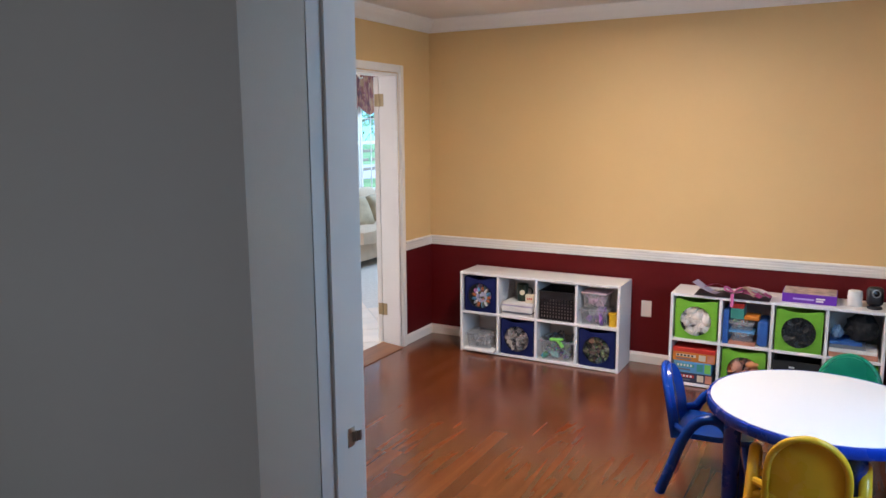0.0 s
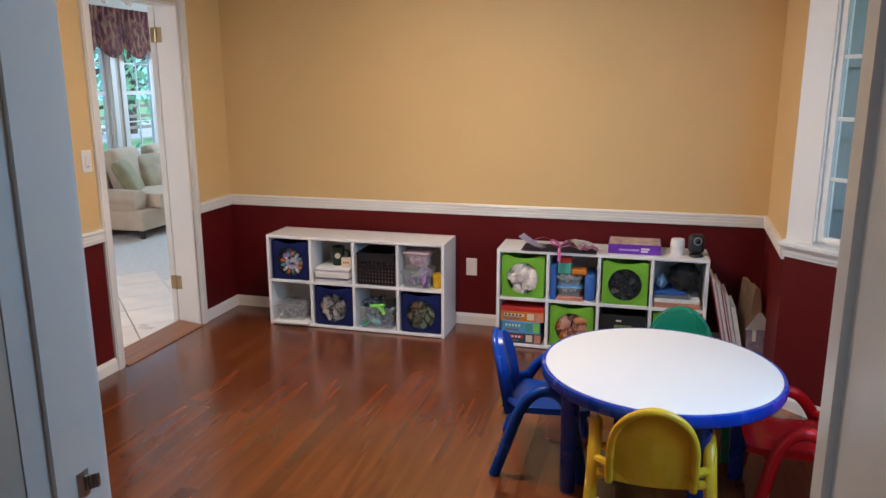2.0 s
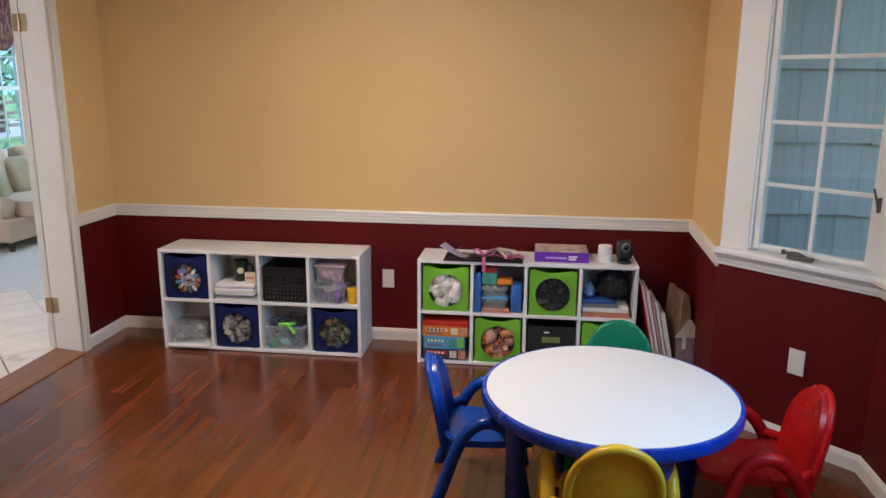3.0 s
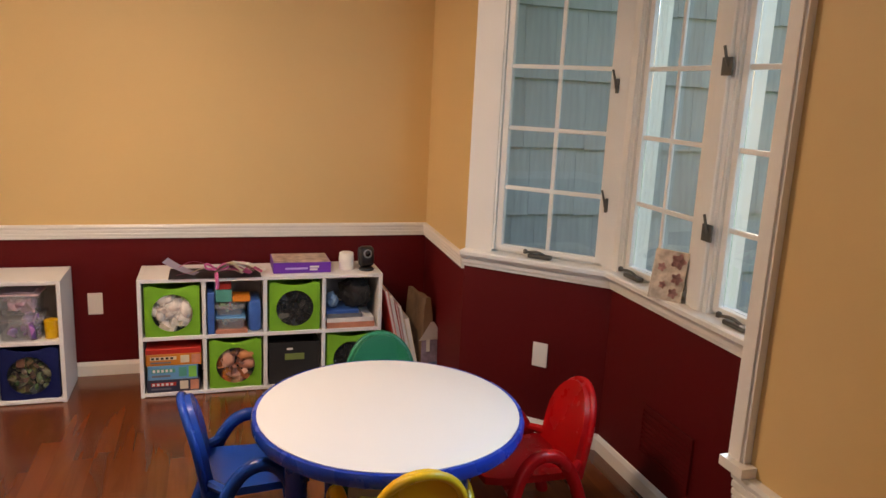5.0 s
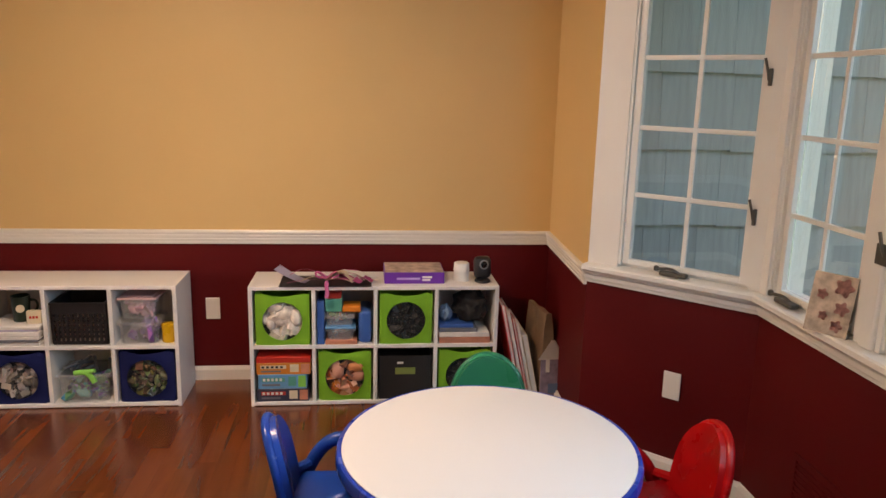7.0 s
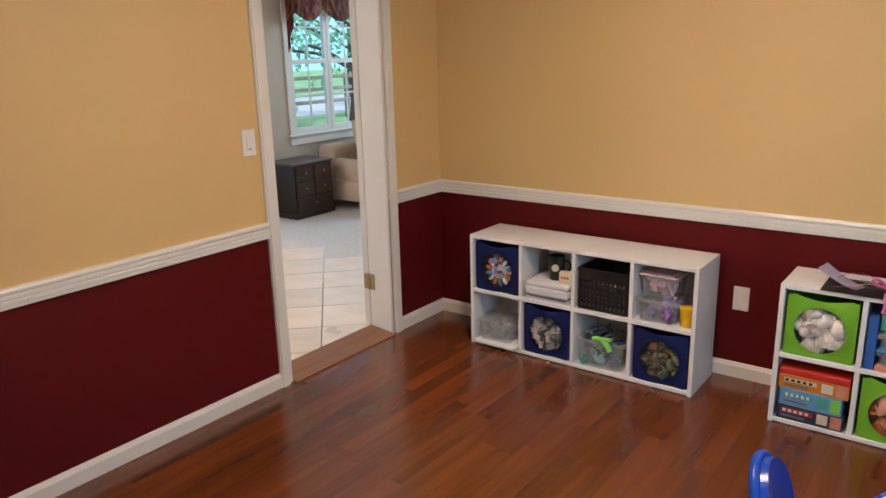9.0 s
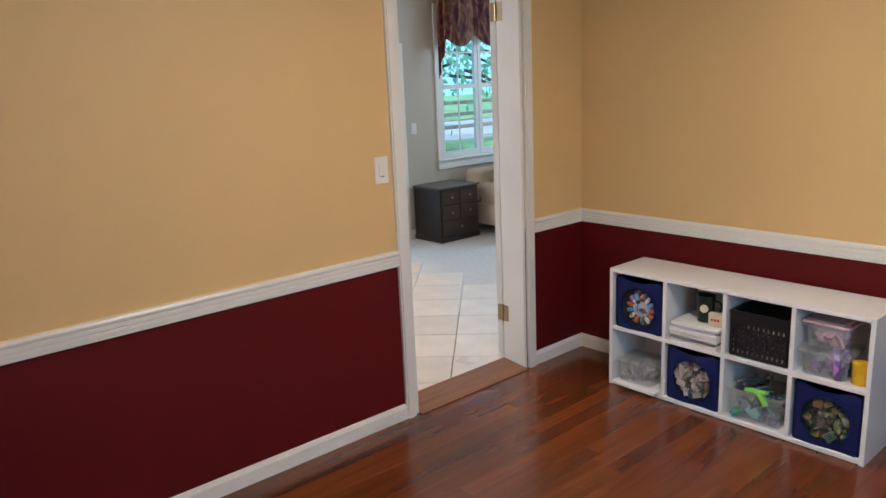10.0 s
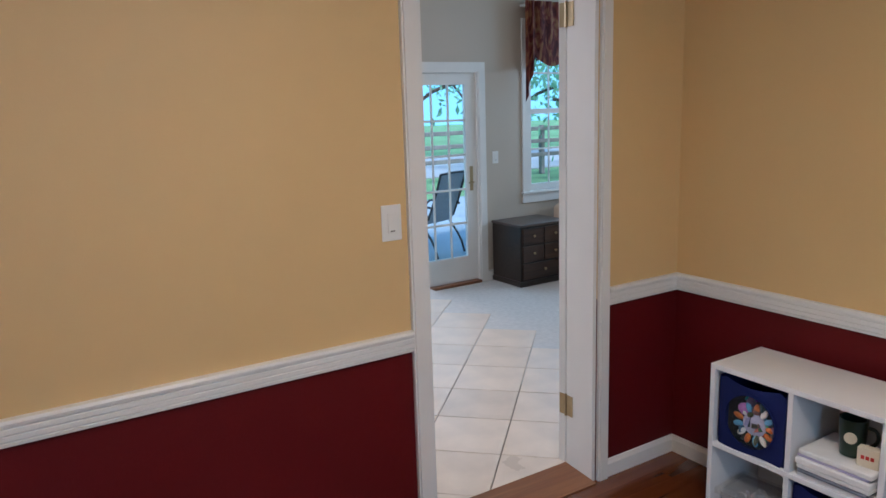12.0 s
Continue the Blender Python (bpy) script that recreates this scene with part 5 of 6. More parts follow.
def sash_window(name, y0, y1, z0, z1, label):
    win = thing(name, pose(FX - 0.02, y0, z0, 0, 0, 90), label, "window", kind="structure")
    L, H = y1 - y0, z1 - z0
    bm = bmesh.new()
    for a, b in ((-0.085, 0.0), (L, L + 0.085)):
        add_box(bm, (a, -0.038, -0.10), (b, -0.021, H + 0.085))
    add_box(bm, (0.0, -0.038, H), (L, -0.021, H + 0.085))
    add_box(bm, (0.0, -0.038, -0.10), (L, -0.021, -0.012))
    for a, b in ((0.0, 0.02), (L - 0.02, L)):
        add_box(bm, (a, -0.02, 0), (b, 0.11, H))
    add_box(bm, (0.02, -0.02, H - 0.02), (L - 0.02, 0.11, H))
    part("window_frame", bm, WHITE, win)
    part("window_sill", box((-0.10, -0.06, -0.012), (L + 0.10, 0.11, 0.012), 0.004, 1), WHITE, win)
    mids = [0.02, L / 2, L - 0.02]
    for a, b in zip(mids, mids[1:]):
        a0, b0 = a + 0.005, b - 0.005
        bm = bmesh.new()
        for p, q in ((a0, a0 + 0.05), (b0 - 0.05, b0)):
            add_box(bm, (p, 0.03, 0.014), (q, 0.07, H - 0.022))
        for p, q in ((0.014, 0.075), (H - 0.075, H - 0.022), (H * 0.5 - 0.025, H * 0.5 + 0.025)):
            add_box(bm, (a0 + 0.05, 0.03, p), (b0 - 0.05, 0.07, q))
        sash = part("sash", bm, WHITE, win)
        c = (a0 + b0) / 2
        for p, q in ((0.075, H * 0.5 - 0.025), (H * 0.5 + 0.025, H - 0.075)):
            part("muntin", box((c - 0.009, 0.042, p), (c + 0.009, 0.058, q), 0.002, 1), WHITE, sash)
            m_ = (p + q) / 2
            part("muntin", box((a0 + 0.05, 0.0415, m_ - 0.009), (b0 - 0.05, 0.0585, m_ + 0.009), 0.002, 1), WHITE, sash)
            for s0, s1 in ((a0 + 0.05, c - 0.009), (c + 0.009, b0 - 0.05)):
                for t0, t1 in ((p, m_ - 0.009), (m_ + 0.009, q)):
                    pane = part("pane", box((s0 + 0.001, 0.048, t0 + 0.001), (s1 - 0.001, 0.052, t1 - 0.001)), GLASS, sash)
                    pane.visible_shadow = False
    return win


sash_window("window_5", *WINS[0], "white window with muntins behind the sofa")
sash_window("window_6", *WINS[1], "white window with muntins behind the sofa")
plate("light_switch", pose(FX, 9.16, 1.037, 0, 0, -90), "white rocker switch on the greige wall", "light switch")

# swagged valance
VAL = bpy.data.materials.new("striped_valance_fabric")
VAL.use_nodes = True
vt = VAL.node_tree
vc = vt.nodes.new("ShaderNodeTexCoord")
vm = vt.nodes.new("ShaderNodeMapping")
vm.inputs["Scale"].default_value = (9, 9, 4)
vt.links.new(vc.outputs["Object"], vm.inputs["Vector"])
vw = vt.nodes.new("ShaderNodeTexNoise")
vw.inputs["Scale"].default_value, vw.inputs["Distortion"].default_value, vw.inputs["Detail"].default_value = 1.3, 1.6, 2
vr = vt.nodes.new("ShaderNodeValToRGB")
vr.color_ramp.elements[0].color, vr.color_ramp.elements[1].color = (0.10, 0.016, 0.016, 1), (0.42, 0.20, 0.09, 1)
vr.color_ramp.elements[0].position, vr.color_ramp.elements[1].position = 0.36, 0.66
el = vr.color_ramp.elements.new(0.50)
el.color = (0.24, 0.045, 0.035, 1)
vt.links.new(vm.outputs["Vector"], vw.inputs["Vector"])
vt.links.new(vw.outputs["Fac"], vr.inputs["Fac"])
vt.links.new(vr.outputs["Color"], vt.nodes["Principled BSDF"].inputs["Base Color"])
vt.nodes["Principled BSDF"].inputs["Roughness"].default_value = 0.7
val = thing("valance", pose(FX + 0.03, 9.46, 0), "red and gold patterned swag valance over the windows", "valance")
part("rod_board", box((-0.028, 0.02, 2.44), (0.055, 2.9, 2.46)), WHITE, val)


def swag(y0, y1, drop, name):
    bm = bmesh.new()
    nu, nv = 25, 14
    g = []
    for i in range(nu):
        u = i / (nu - 1)
        row = []
        for j in range(nv):
            v = j / (nv - 1)
            arch = math.sin(math.pi * u) ** 0.9
            zz = 2.48 - v * (drop * (0.77 + 0.23 * arch))
            xx = 0.10 + 0.012 * math.sin(u * 30) * (1 - v) + 0.045 * arch * (0.4 + 0.6 * v) + 0.006 * math.sin(v * 20 + u * 6) * arch
            row.append(bm.verts.new((xx, y0 + (y1 - y0) * u, zz)))
        g.append(row)
    for i in range(nu - 1):
        for j in range(nv - 1):
            bm.faces.new((g[i][j], g[i + 1][j], g[i + 1][j + 1], g[i][j + 1]))
    bmesh.ops.solidify(bm, geom=bm.faces[:], thickness=0.004)
    part(name, bm, VAL, val, smooth=True)


for k in range(6):
    swag(0.03 + 0.48 * k, 0.03 + 0.48 * k + 0.50, 0.60, "swag")
bm = bmesh.new()
g = []
for i in range(11):
    u = i / 10
    g.append([bm.verts.new((0.115 + 0.02 * math.sin(u * 18), -0.03 + 0.20 * u, 2.48 - v / 9 * (0.93 - 0.62 * u))) for v in range(10)])
for i in range(10):
    for j in range(9):
        bm.faces.new((g[i][j], g[i + 1][j], g[i + 1][j + 1], g[i][j + 1]))
bmesh.ops.solidify(bm, geom=bm.faces[:], thickness=0.004)
part("cascade", bm, VAL, val, "pointed end tail", True)

# small dark chest beside the sofa
CHW = wood("black_brown_wood", (0.010, 0.008, 0.007), (0.035, 0.022, 0.015), 0.35, 0.1)
CHD = wood("dark_walnut_drawers", (0.022, 0.010, 0.006), (0.07, 0.032, 0.018), 0.35, 0.15)
# top in a lighter tone than body and drawers
CHT = wood("lighter_walnut_top", (0.05, 0.035, 0.03), (0.13, 0.09, 0.07), 0.3, 0.1)
ch = thing("side_chest", pose(-6.68, 9.10, FZ), "small black-brown wooden chest with drawers by the sofa", "chest")
part("body", box((0, 0, 0.05), (0.43, 0.55, 0.57), 0.003, 1), CHW, ch)
part("plinth", box((-0.0, -0.012, 0), (0.445, 0.562, 0.05), 0.006, 1), CHW, ch)
part("top", box((-0.0, -0.015, 0.5705), (0.45, 0.565, 0.592), 0.006, 2), CHT, ch, "reddish wooden top, lighter than the body")
for k in range(3):
    z0 = 0.07 + 0.165 * k
    for y0, y1 in (((0.02, 0.53),) if k == 0 else ((0.02, 0.27), (0.28, 0.53))):
        dr = part("drawer", box((0.4305, y0, z0), (0.447, y1, z0 + 0.15), 0.004, 1), CHD, ch)
        bm = bmesh.new()
        lathe(bm, [(0.006, 0), (0.006, 0.012), (0.014, 0.016), (0.010, 0.024)], 12)
        part("knob", bm, BRASS, dr, m=pose(0.447, (y0 + y1) / 2, z0 + 0.08, 0, 90, 0))

# sofa under the windows
SOFA = mat("cream_upholstery", (0.58, 0.45, 0.33), 0.85, vary=0.07, scale=7, bump=0.35, bscale=240, sheen=0.2)
PILL = mat("beige_pillow_fabric", (0.42, 0.34, 0.23), 0.85, vary=0.15, scale=9, bump=0.3, bscale=200, sheen=0.2)
PILO = mat("olive_pillow_fabric", (0.30, 0.27, 0.15), 0.85, vary=0.15, scale=9, bump=0.3, bscale=200, sheen=0.2)
FOOT = mat("dark_wood_foot", (0.03, 0.018, 0.012), 0.4)
so = thing("sofa", pose(-6.60, 9.76, FZ), "cream upholstered sofa with loose cushions under the windows", "sofa")


def cushion(w, d, h, puff=0.5, seed=0, n=14):
    """A soft pillow w by d by h about the origin."""
    bm = bmesh.new()
    bmesh.ops.create_cube(bm, size=1)
    bmesh.ops.subdivide_edges(bm, edges=bm.edges[:], cuts=n, use_grid_fill=True)
    for v in bm.verts:
        x, y, z = v.co * 2
        edge = max(0.0, 1 - x ** 4) * max(0.0, 1 - y ** 4)
        k = (1 - puff) + puff * edge ** 0.5
        r = 1 - 0.05 * (x * x * y * y)
        q = 0.04 * noise.noise(v.co * 3 + Vector((seed, seed, 0)))
        v.co = Vector((x * w / 2 * r, y * d / 2 * r, (z * k + q) * h / 2))
    return bm


part("base", box((0.0, 0.0, 0.10), (0.98, 2.6, 0.33), 0.02, 3), SOFA, so, smooth=True)
part("back", box((0.0, 0.02, 0.3305), (0.24, 2.58, 0.70), 0.06, 4), SOFA, so, smooth=True)
bm = bmesh.new()
tube(bm, [(0.24, 0.13, 0.45), (0.60, 0.13, 0.45), (0.88, 0.13, 0.445)], 0.105, 20, 1)
add_box(bm, (0.241, 0.04, 0.331), (0.875, 0.22, 0.42))
part("arm", bm, SOFA, so, "rolled arm", True)
for k in range(3):
    part("seat_cushion", cushion(0.80, 0.77, 0.20, 0.25, k), SOFA, so, smooth=True, m=pose(0.66, 0.64 + 0.775 * k, 0.415))
for x_, y_ in ((0.92, 0.07), (0.92, 2.5), (0.07, 0.07), (0.07, 2.5)):
    bm = bmesh.new()
    lathe(bm, [(0.022, 0), (0.036, 0.03), (0.032, 0.06), (0.04, 0.0995)], 14, (x_, y_, 0))
    part("foot", bm, FOOT, so, "dark turned wooden foot", True)
for k in range(3):
    part("back_cushion", cushion(0.62, 0.52, 0.24, 0.6, 5 + k), SOFA, so, smooth=True, m=pose(0.36, 0.62 + 0.70 * k, 0.68, 0, 72, 0))
for k, (x_, y_, z_, m_, rz, lab) in enumerate(((0.52, 0.42, 0.72, PILO, 25, "olive throw pillow on the sofa"), (0.50, 0.92, 0.74, PILL, -12, "beige throw pillow on the sofa"), (0.50, 1.45, 0.74, PILL, 10, "beige throw pillow on the sofa"))):
    pl = link("pillow", cushion(0.46, 0.46, 0.17, 0.75, 11 + k), m_, True)
    tagged(pl, lab, "pillow", "pillows on the sofa")
    pl.matrix_basis = pose(-6.60 + x_, 9.76 + y_, FZ + z_ - 0.07, 0, 62, rz)

# two hooks over the doorway, on the family room side
for k, y_ in enumerate((6.40, 6.62)):
    bm = bmesh.new()
    tube(bm, [(WX - 0.152, y_, DTOP - 0.004), (WX - 0.155, y_, DTOP - 0.03), (WX - 0.135, y_, DTOP - 0.045), (WX - 0.118, y_, DTOP - 0.036)], 0.006, 8, 1)
    add_box(bm, (WX - 0.158, y_ - 0.012, DTOP - 0.028), (WX - 0.150, y_ + 0.012, DTOP + 0.02))
    solid("door_hook", bm, PLATE, "small white hook over the door head", "hook", group="hooks over the doorway")

# ---- outdoors ----
GRASS = mat("lawn", (0.15, 0.34, 0.15), 0.9, vary=0.3, scale=0.8, bump=0.8, bscale=30)
PATIO = mat("patio_stone", (0.33, 0.44, 0.51), 0.8, vary=0.12, scale=2, bump=0.2, bscale=40)
bm = bmesh.new()
v = [bm.verts.new(p) for p in ((-900, -900, -0.32), (900, -900, -0.32), (900, 900, -0.32), (-900, 900, -0.32))]
bm.faces.new(v)
solid("ground", bm, GRASS, "green lawn round the house", "ground", "structure")
solid("patio", box((-13.0, 4.5, -0.318), (FX - 0.145, 20.0, -0.24)), PATIO, "grey stone patio outside the glazed door", "patio", "structure")
SHW = 6.80
wing = thing("wall_wing", pose(0, 0, 0), "house wing clad in weathered grey cedar shingles", "wall", kind="structure")
part("sheathing", box((0.66, SHW, -0.3), (4.4, SHW + 0.15, 2.9)), mat("weathered_sheathing", (0.14, 0.135, 0.13), 0.9), wing)
solid("eave", box((0.66, SHW - 0.45, 2.62), (4.4, SHW + 0.15, 2.74)), mat("grey_soffit", (0.30, 0.29, 0.27), 0.7), "painted eave over the shingled wing", "eave", "structure")
# unseen slabs over the bay side and family room, added to block the sun
bm = bmesh.new()
for zt in (0.0,):
    add_box(bm, (-0.02, SY - 0.2, CZ + 0.13), (1.5, NY + 0.2, CZ + 0.3))
    add_box(bm, (-8.0, 2.5, 2.78), (WX, 13.5, 2.95))
solid("roof", bm, mat("sun_block_board", (0.2, 0.19, 0.18), 0.8), "unseen flat roof boards that keep the sun off the rooms", "roof", "structure")

# patio chair
PCM = mat("dark_metal_frame", (0.03, 0.03, 0.032), 0.4, 0.5)
SLING = mat("grey_sling_mesh", (0.34, 0.36, 0.38), 0.8, vary=0.1, scale=30, bump=0.4, bscale=300)
pc = thing("patio_chair", pose(-8.6, 9.55, -0.24, 0, 0, 200), "dark metal patio chair with a grey sling seat", "chair")
for s in (-0.27, 0.27):
    bm = bmesh.new()
    tube(bm, [(0.30, s, 0), (0.28, s, 0.40), (0.25, s, 0.60), (0.0, s, 0.63), (-0.28, s, 0.60)], 0.014, 8, 1)
    part("arm", bm, PCM, pc)
    bm = bmesh.new()
    tube(bm, [(0.26, s * 0.92, 0.40), (-0.16, s * 0.92, 0.38), (-0.30, s * 0.92, 0.70), (-0.40, s * 0.92, 1.0)], 0.014, 8, 1)
    part("side_rail", bm, PCM, pc)
    bm = bmesh.new()
    tube(bm, [(-0.12, s, 0.38), (-0.28, s, 0.18), (-0.34, s, 0.0)], 0.014, 8, 1)
    part("leg", bm, PCM, pc)
bm = bmesh.new()
g = []
for x_, z_ in ((0.26, 0.405), (0.05, 0.375), (-0.14, 0.39), (-0.20, 0.46), (-0.29, 0.70), (-0.39, 0.99)):
    g.append([bm.verts.new((x_, y_, z_)) for y_ in (-0.245, 0, 0.245)])
for a, b in zip(g, g[1:]):
    for j in range(2):
        bm.faces.new((a[j], a[j + 1], b[j + 1], b[j]))
bmesh.ops.solidify(bm, geom=bm.faces[:], thickness=0.006)
part("sling", bm, SLING, pc, "grey woven sling", True)
bm = bmesh.new()
tube(bm, [(-0.40, -0.25, 0.995), (-0.41, 0, 1.005), (-0.40, 0.25, 0.995)], 0.014, 8, 1)
part("top_rail", bm, PCM, pc)
copy_thing(pc, pose(-9.6, 8.3, -0.24, 0, 0, 20))

# rail fence and trees at the lawn's end
fe = thing("rail_fence", pose(0, 0, 0), "grey wooden rail fence at the end of the lawn", "fence")
FW = mat("grey_fence_wood", (0.24, 0.24, 0.24), 0.85, vary=0.2, scale=6)
for k in range(9):
    part("post", box((-16.06, 8.0 + 2.4 * k, -0.32), (-15.94, 8.12 + 2.4 * k, 0.95), 0.01, 1), FW, fe)
for z_ in (0.15, 0.5, 0.82):
    part("rail", box((-15.94, 7.6, z_), (-15.88, 28.0, z_ + 0.10), 0.01, 1), FW, fe)
solid("road", box((-24, -40, -0.319), (-17.2, 80, -0.29)), mat("pale_asphalt", (0.40, 0.46, 0.50), 0.85, vary=0.1, scale=1.5, bump=0.2, bscale=40), "pale concrete road beyond the lawn", "road", "structure")
# glowing backdrop; the cyan cast of the overbright sky is put into its emission
BACKGLOW = bpy.data.materials.new("backdrop_glow")
BACKGLOW.use_nodes = True
hb = BACKGLOW.node_tree.nodes["Principled BSDF"]
hb.inputs["Base Color"].default_value = (0, 0, 0, 1)
hb.inputs["Emission Color"].default_value, hb.inputs["Emission Strength"].default_value = (0.22, 0.66, 1.0, 1), 1.3
solid("backdrop", box((-60.2, -120, -1), (-60, 400, 60)), BACKGLOW, "glowing cyan backdrop standing in for the bright sky beyond the trees", "sky", "structure")
BARK = mat("bark", (0.07, 0.055, 0.045), 0.9, vary=0.3, scale=8, bump=0.8, bscale=30)
LEAF = mat("leaves", (0.15, 0.34, 0.19), 0.6, vary=0.25, scale=2, island=0.5)
# thin leaves let light through
lt = LEAF.node_tree
tl, mx = lt.nodes.new("ShaderNodeBsdfTranslucent"), lt.nodes.new("ShaderNodeMixShader")
tl.inputs["Color"].default_value, mx.inputs["Fac"].default_value = (0.26, 0.62, 0.42, 1), 0.55
lt.links.new(lt.nodes["Principled BSDF"].outputs["BSDF"], mx.inputs[1])
lt.links.new(tl.outputs["BSDF"], mx.inputs[2])
lt.links.new(mx.outputs["Shader"], lt.nodes["Material Output"].inputs["Surface"])


def tree(x, y, h, seed, r=2.6, n=850):
    rng = random.Random(seed)
    tr = thing("tree", pose(x, y, -0.32), "leafy green tree beyond the lawn", "tree", "trees beyond the lawn")
    bm = bmesh.new()
    rings = [(0, 0, 0, 0.22), (0.1, 0.05, h * 0.25, 0.17), (0.0, 0.15, h * 0.5, 0.13), (0.1, 0.1, h * 0.8, 0.06)]
    for (a, b) in zip(rings, rings[1:]):
        va = [bm.verts.new((a[0] + a[3] * math.cos(j), a[1] + a[3] * math.sin(j), a[2])) for j in [6.283 * q / 9 for q in range(9)]]
        vb = [bm.verts.new((b[0] + b[3] * math.cos(j), b[1] + b[3] * math.sin(j), b[2])) for j in [6.283 * q / 9 for q in range(9)]]
        for q in range(9):
            bm.faces.new((va[q], va[(q + 1) % 9], vb[(q + 1) % 9], vb[q]))
    limbs = []
    for k in range(9):
        z0 = h * rng.uniform(0.18, 0.7)
        a = rng.uniform(0, 6.28)
        e = Vector((math.cos(a) * r * rng.uniform(0.5, 0.95), math.sin(a) * r * rng.uniform(0.5, 0.95), z0 + h * rng.uniform(0.05, 0.25)))
        limbs.append(e)
        tube(bm, [(0.05, 0.08, z0), tuple(e * 0.5 + Vector((0, 0, z0 * 0.5 + 0.2))), tuple(e)], 0.045, 6, 1)
    part("trunk", bm, BARK, tr)
    verts, faces = [], []
    for k in range(n):
        c = rng.choice(limbs + [Vector((0.1, 0.1, h * 0.85)), Vector((0, 0, h * 0.7))])
        p = c + Vector((rng.gauss(0, 0.55), rng.gauss(0, 0.55), rng.gauss(0, 0.45)))
        s = rng.uniform(0.07, 0.14)
        a = Euler((rng.uniform(0, 6), rng.uniform(0, 6), rng.uniform(0, 6))).to_matrix()
        i = len(verts)
        for q in ((-1, 0, 0), (0, -0.45, 0.1), (1.1, 0, 0), (0, 0.45, 0.1)):
            verts.append(p + a @ (Vector(q) * s))
        faces.append((i, i + 1, i + 2, i + 3))
    me = bpy.data.meshes.new("crown")
    me.from_pydata(verts, [], faces)
    me.materials.append(LEAF)
    cr = new("crown", me)
    cr.parent = tr
    cr["kind"] = "stuff"
    return tr


tree(-17.5, 14.5, 6.0, 1)
tree(-18.5, 18.5, 7.0, 2)
tree(-17.0, 22.0, 6.0, 3)
tree(-21.0, 25.5, 8.0, 5, 3.4)
tree(-21.5, 16.5, 8.0, 6, 3.4)
tree(-14.0, 18.3, 4.5, 7, 1.8, 800)
tree(-24.0, 21.0, 8.0, 9, 3.6, 1200)
tree(-23.0, 29.5, 8.5, 10, 3.6, 1200)
tree(-19.0, 27.0, 7.0, 11, 3.0, 1000)

# ---- pieces of floors and walls ----
floor = thing("floor", pose(0, 0, 0), "glossy red-brown stained oak strip floor", "floor", kind="structure")
solid("floor_base", box((WX - 0.138, 0.3, -0.06), (1.64, NY + 0.1, -0.0125)), GAPM, "dark subfloor under the oak strips", "floor", "structure")
rng = random.Random(21)
PW = 0.0765
meshes = {}
x = WX - 0.02
col = 0
while x < 1.02:
    y = SY - 0.12 - rng.uniform(0, 0.7)
    while y < NY:
        L = round(rng.choice((0.45, 0.6, 0.75, 0.9, 1.1, 1.3)), 2)
        if L not in meshes:
            bm = box((-PW / 2 + 0.0001, 0.0001, -0.012), (PW / 2 - 0.0001, L - 0.0001, 0.0))
            bmesh.ops.recalc_face_normals(bm, faces=bm.faces[:])
            me = bpy.data.meshes.new("plank")
            bm.to_mesh(me)
            bm.free()
            me.materials.append(PLANKM)
            meshes[L] = me
        if not (x > EX0 and (y + L < 4.4 or y > 6.5)):
            ob = new("plank", meshes[L])
            ob.parent = floor
            ob.location = (x, y, 0)
        y += L
    x += PW
    col += 1
bm = bmesh.new()
x = -3.0
while x < 1.5:
    y = 0.4
    while y < SY - 0.9:
        L = rng.uniform(0.5, 1.2)
        add_box(bm, (x, y, -0.012), (x + PW - 0.0008, min(SY - 0.85, y + L) - 0.001, -0.001))
        y += L
    x += PW
ob = link("plank_field", bm, PLANKM)
ob.parent = floor
ob["kind"] = "stuff"

tf = thing("floor_tiles", pose(0, 0, 0), "cream ceramic tiles laid diagonally in the family room", "floor", kind="structure")
TS = 0.368
bm = box((-TS / 2 + 0.003, -TS / 2 + 0.003, -0.009), (TS / 2 - 0.003, TS / 2 - 0.003, 0.0), 0.002, 1)
bmesh.ops.recalc_face_normals(bm, faces=bm.faces[:])
tm = bpy.data.meshes.new("tile")
bm.to_mesh(tm)
bm.free()
tm.materials.append(TILEM)
q2 = math.sqrt(2)
for i in range(-30, 30):
    for j in range(-30, 30):
        p = (3.29 + (i + 0.5) * TS * q2) / 2
        q = (-10.09 + (j + 0.5) * TS * q2) / 2
        cx, cy = p + q, p - q
        if -6.35 < cx < WX - 0.43 and 4.9 < cy < 7.78 or (-3.6 < cx < WX - 0.36 and 5.9 < cy < 7.3):
            ob = new("tile", tm)
            ob.parent = tf
            ob.matrix_basis = pose(cx, cy, 0.020, 0, 0, 45)
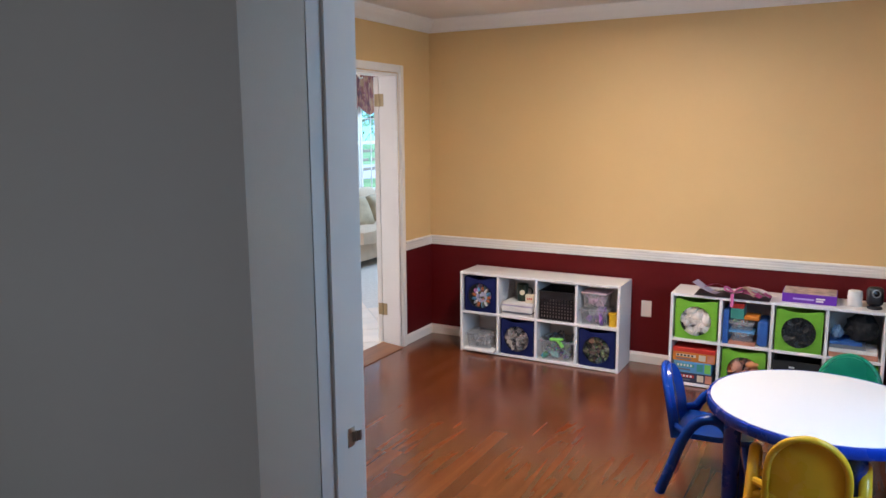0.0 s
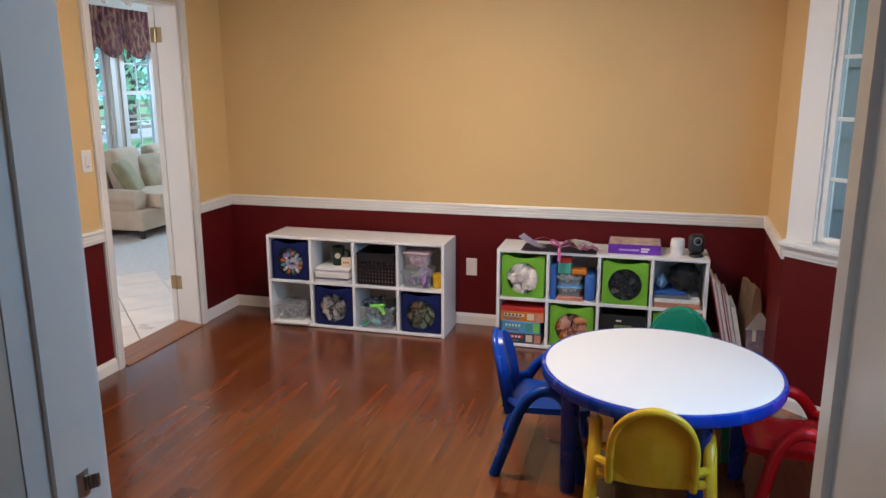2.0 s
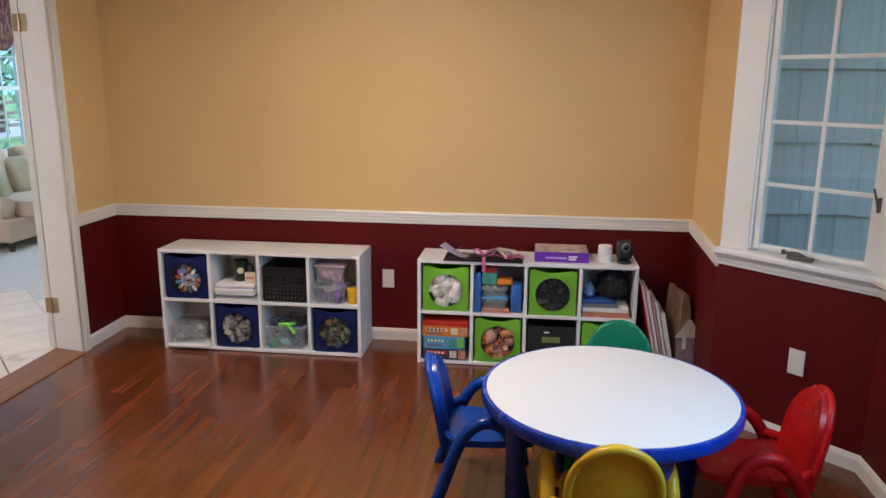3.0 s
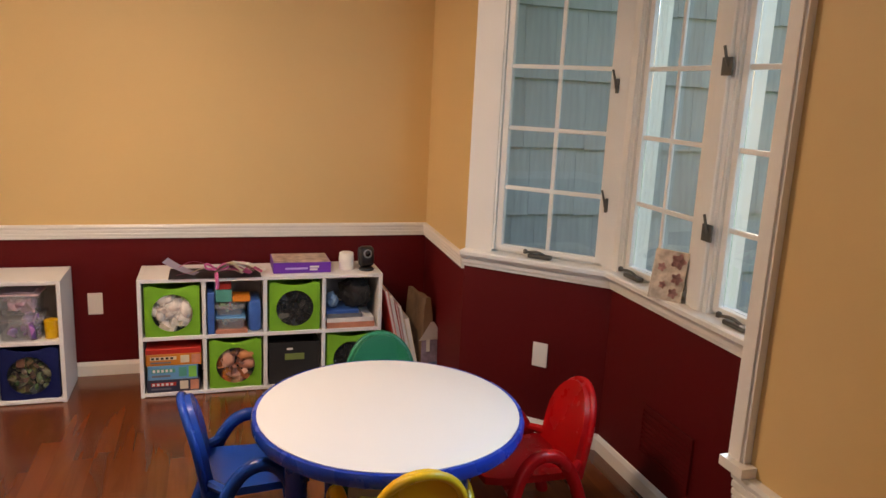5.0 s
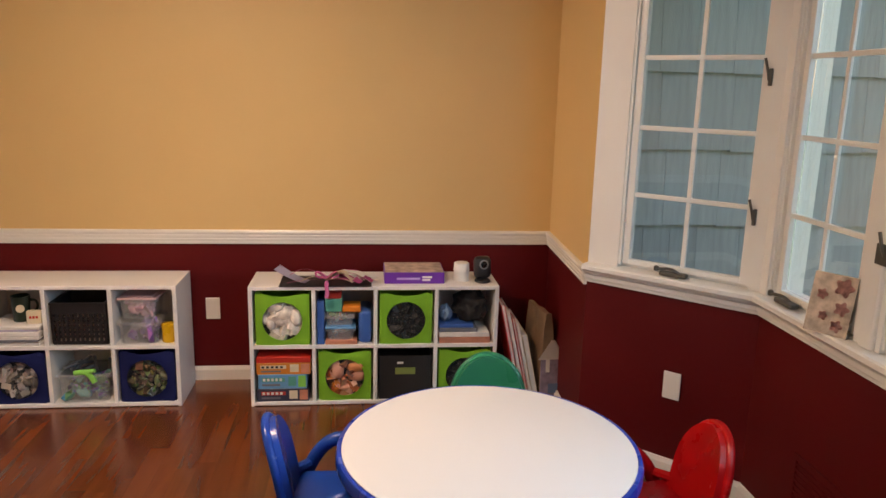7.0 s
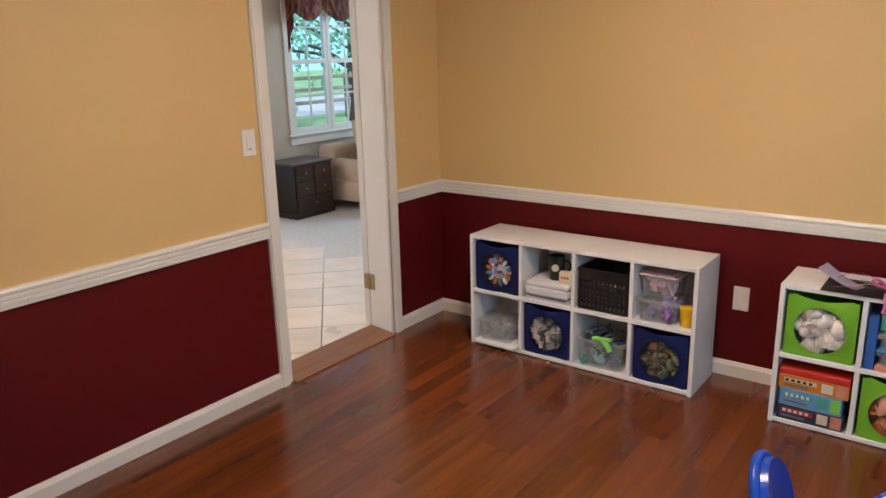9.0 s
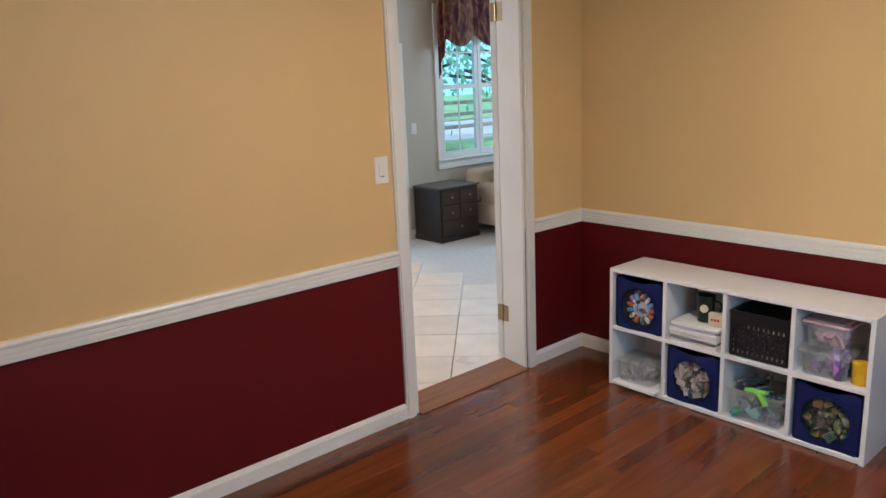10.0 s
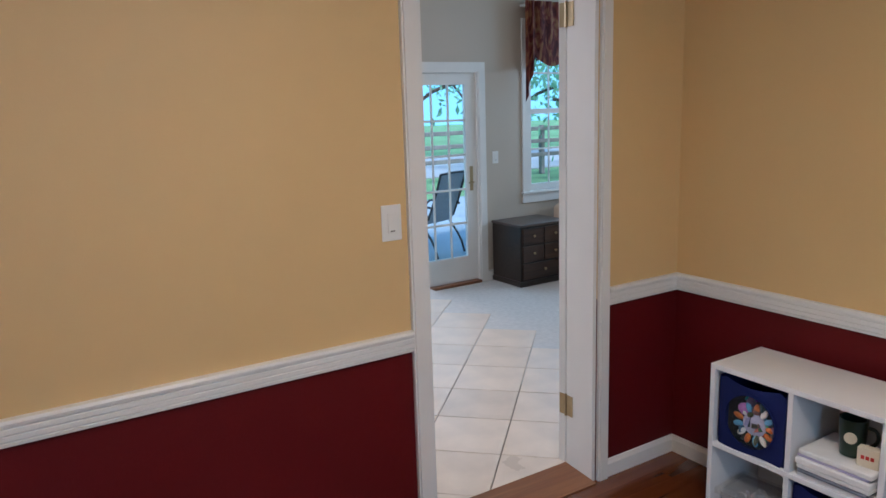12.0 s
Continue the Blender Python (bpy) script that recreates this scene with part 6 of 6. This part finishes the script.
# cut tiles along the step and the walls
bm = bmesh.new()
for i in range(-30, 30):
    for j in range(-30, 30):
        p = (3.29 + (i + 0.5) * TS * q2) / 2
        q = (-10.09 + (j + 0.5) * TS * q2) / 2
        cx, cy = p + q, p - q
        if (-6.35 < cx < WX - 0.43 and 4.9 < cy < 7.78) or (-3.6 < cx < WX - 0.36 and 5.9 < cy < 7.3) or not (-6.9 < cx < -2.9 and 4.6 < cy < 7.78):
            continue
        b2 = bmesh.new()
        h = TS / 2 - 0.003
        v = [b2.verts.new(pose(cx, cy, 0.020, 0, 0, 45) @ Vector(c)) for c in ((-h, -h, 0), (h, -h, 0), (h, h, 0), (-h, h, 0))]
        b2.faces.new(v)
        for co, no in (((0, 8.019, 0), (0, 1, 0)), ((WX - 0.15, 0, 0), (1, 0, 0)), ((FX, 0, 0), (-1, 0, 0))):
            bmesh.ops.bisect_plane(b2, geom=b2.verts[:] + b2.edges[:] + b2.faces[:], plane_co=co, plane_no=no, clear_outer=True)
        for f in b2.faces:
            top = [bm.verts.new(w.co) for w in f.verts]
            low = [bm.verts.new(w.co - Vector((0, 0, 0.009))) for w in f.verts]
            bm.faces.new(top)
            for k in range(len(top)):
                bm.faces.new((low[k], low[(k + 1) % len(top)], top[(k + 1) % len(top)], top[k]))
        b2.free()
ob = link("cut_tiles", bm, TILEM)
ob.parent = tf
ob["kind"] = "stuff"

rng = random.Random(33)
CO = 0.345
shm = []
for w in (0.13, 0.17, 0.21, 0.26):
    bm = bmesh.new()
    v = add_box(bm, (0.0008, -0.004, 0.0), (w - 0.0008, 0.0, CO + 0.03))
    for q in v:
        if q.co.y < -0.001 and q.co.z < 0.01:
            q.co.y = -0.034
        if q.co.y > -0.001 and q.co.z < 0.01:
            q.co.y = -0.002
    bmesh.ops.recalc_face_normals(bm, faces=bm.faces[:])
    me = bpy.data.meshes.new("shingle")
    bm.to_mesh(me)
    bm.free()
    me.materials.append(SHINGLE)
    shm.append((w, me))
for r in range(7):
    x = 0.67 + rng.uniform(0, 0.04)
    while x < 4.15:
        w, me = rng.choice(shm)
        ob = new("shingle", me)
        ob.parent = wing
        ob.location = (x, SHW, 0.27 + CO * r + rng.uniform(-0.004, 0.004))
        x += w
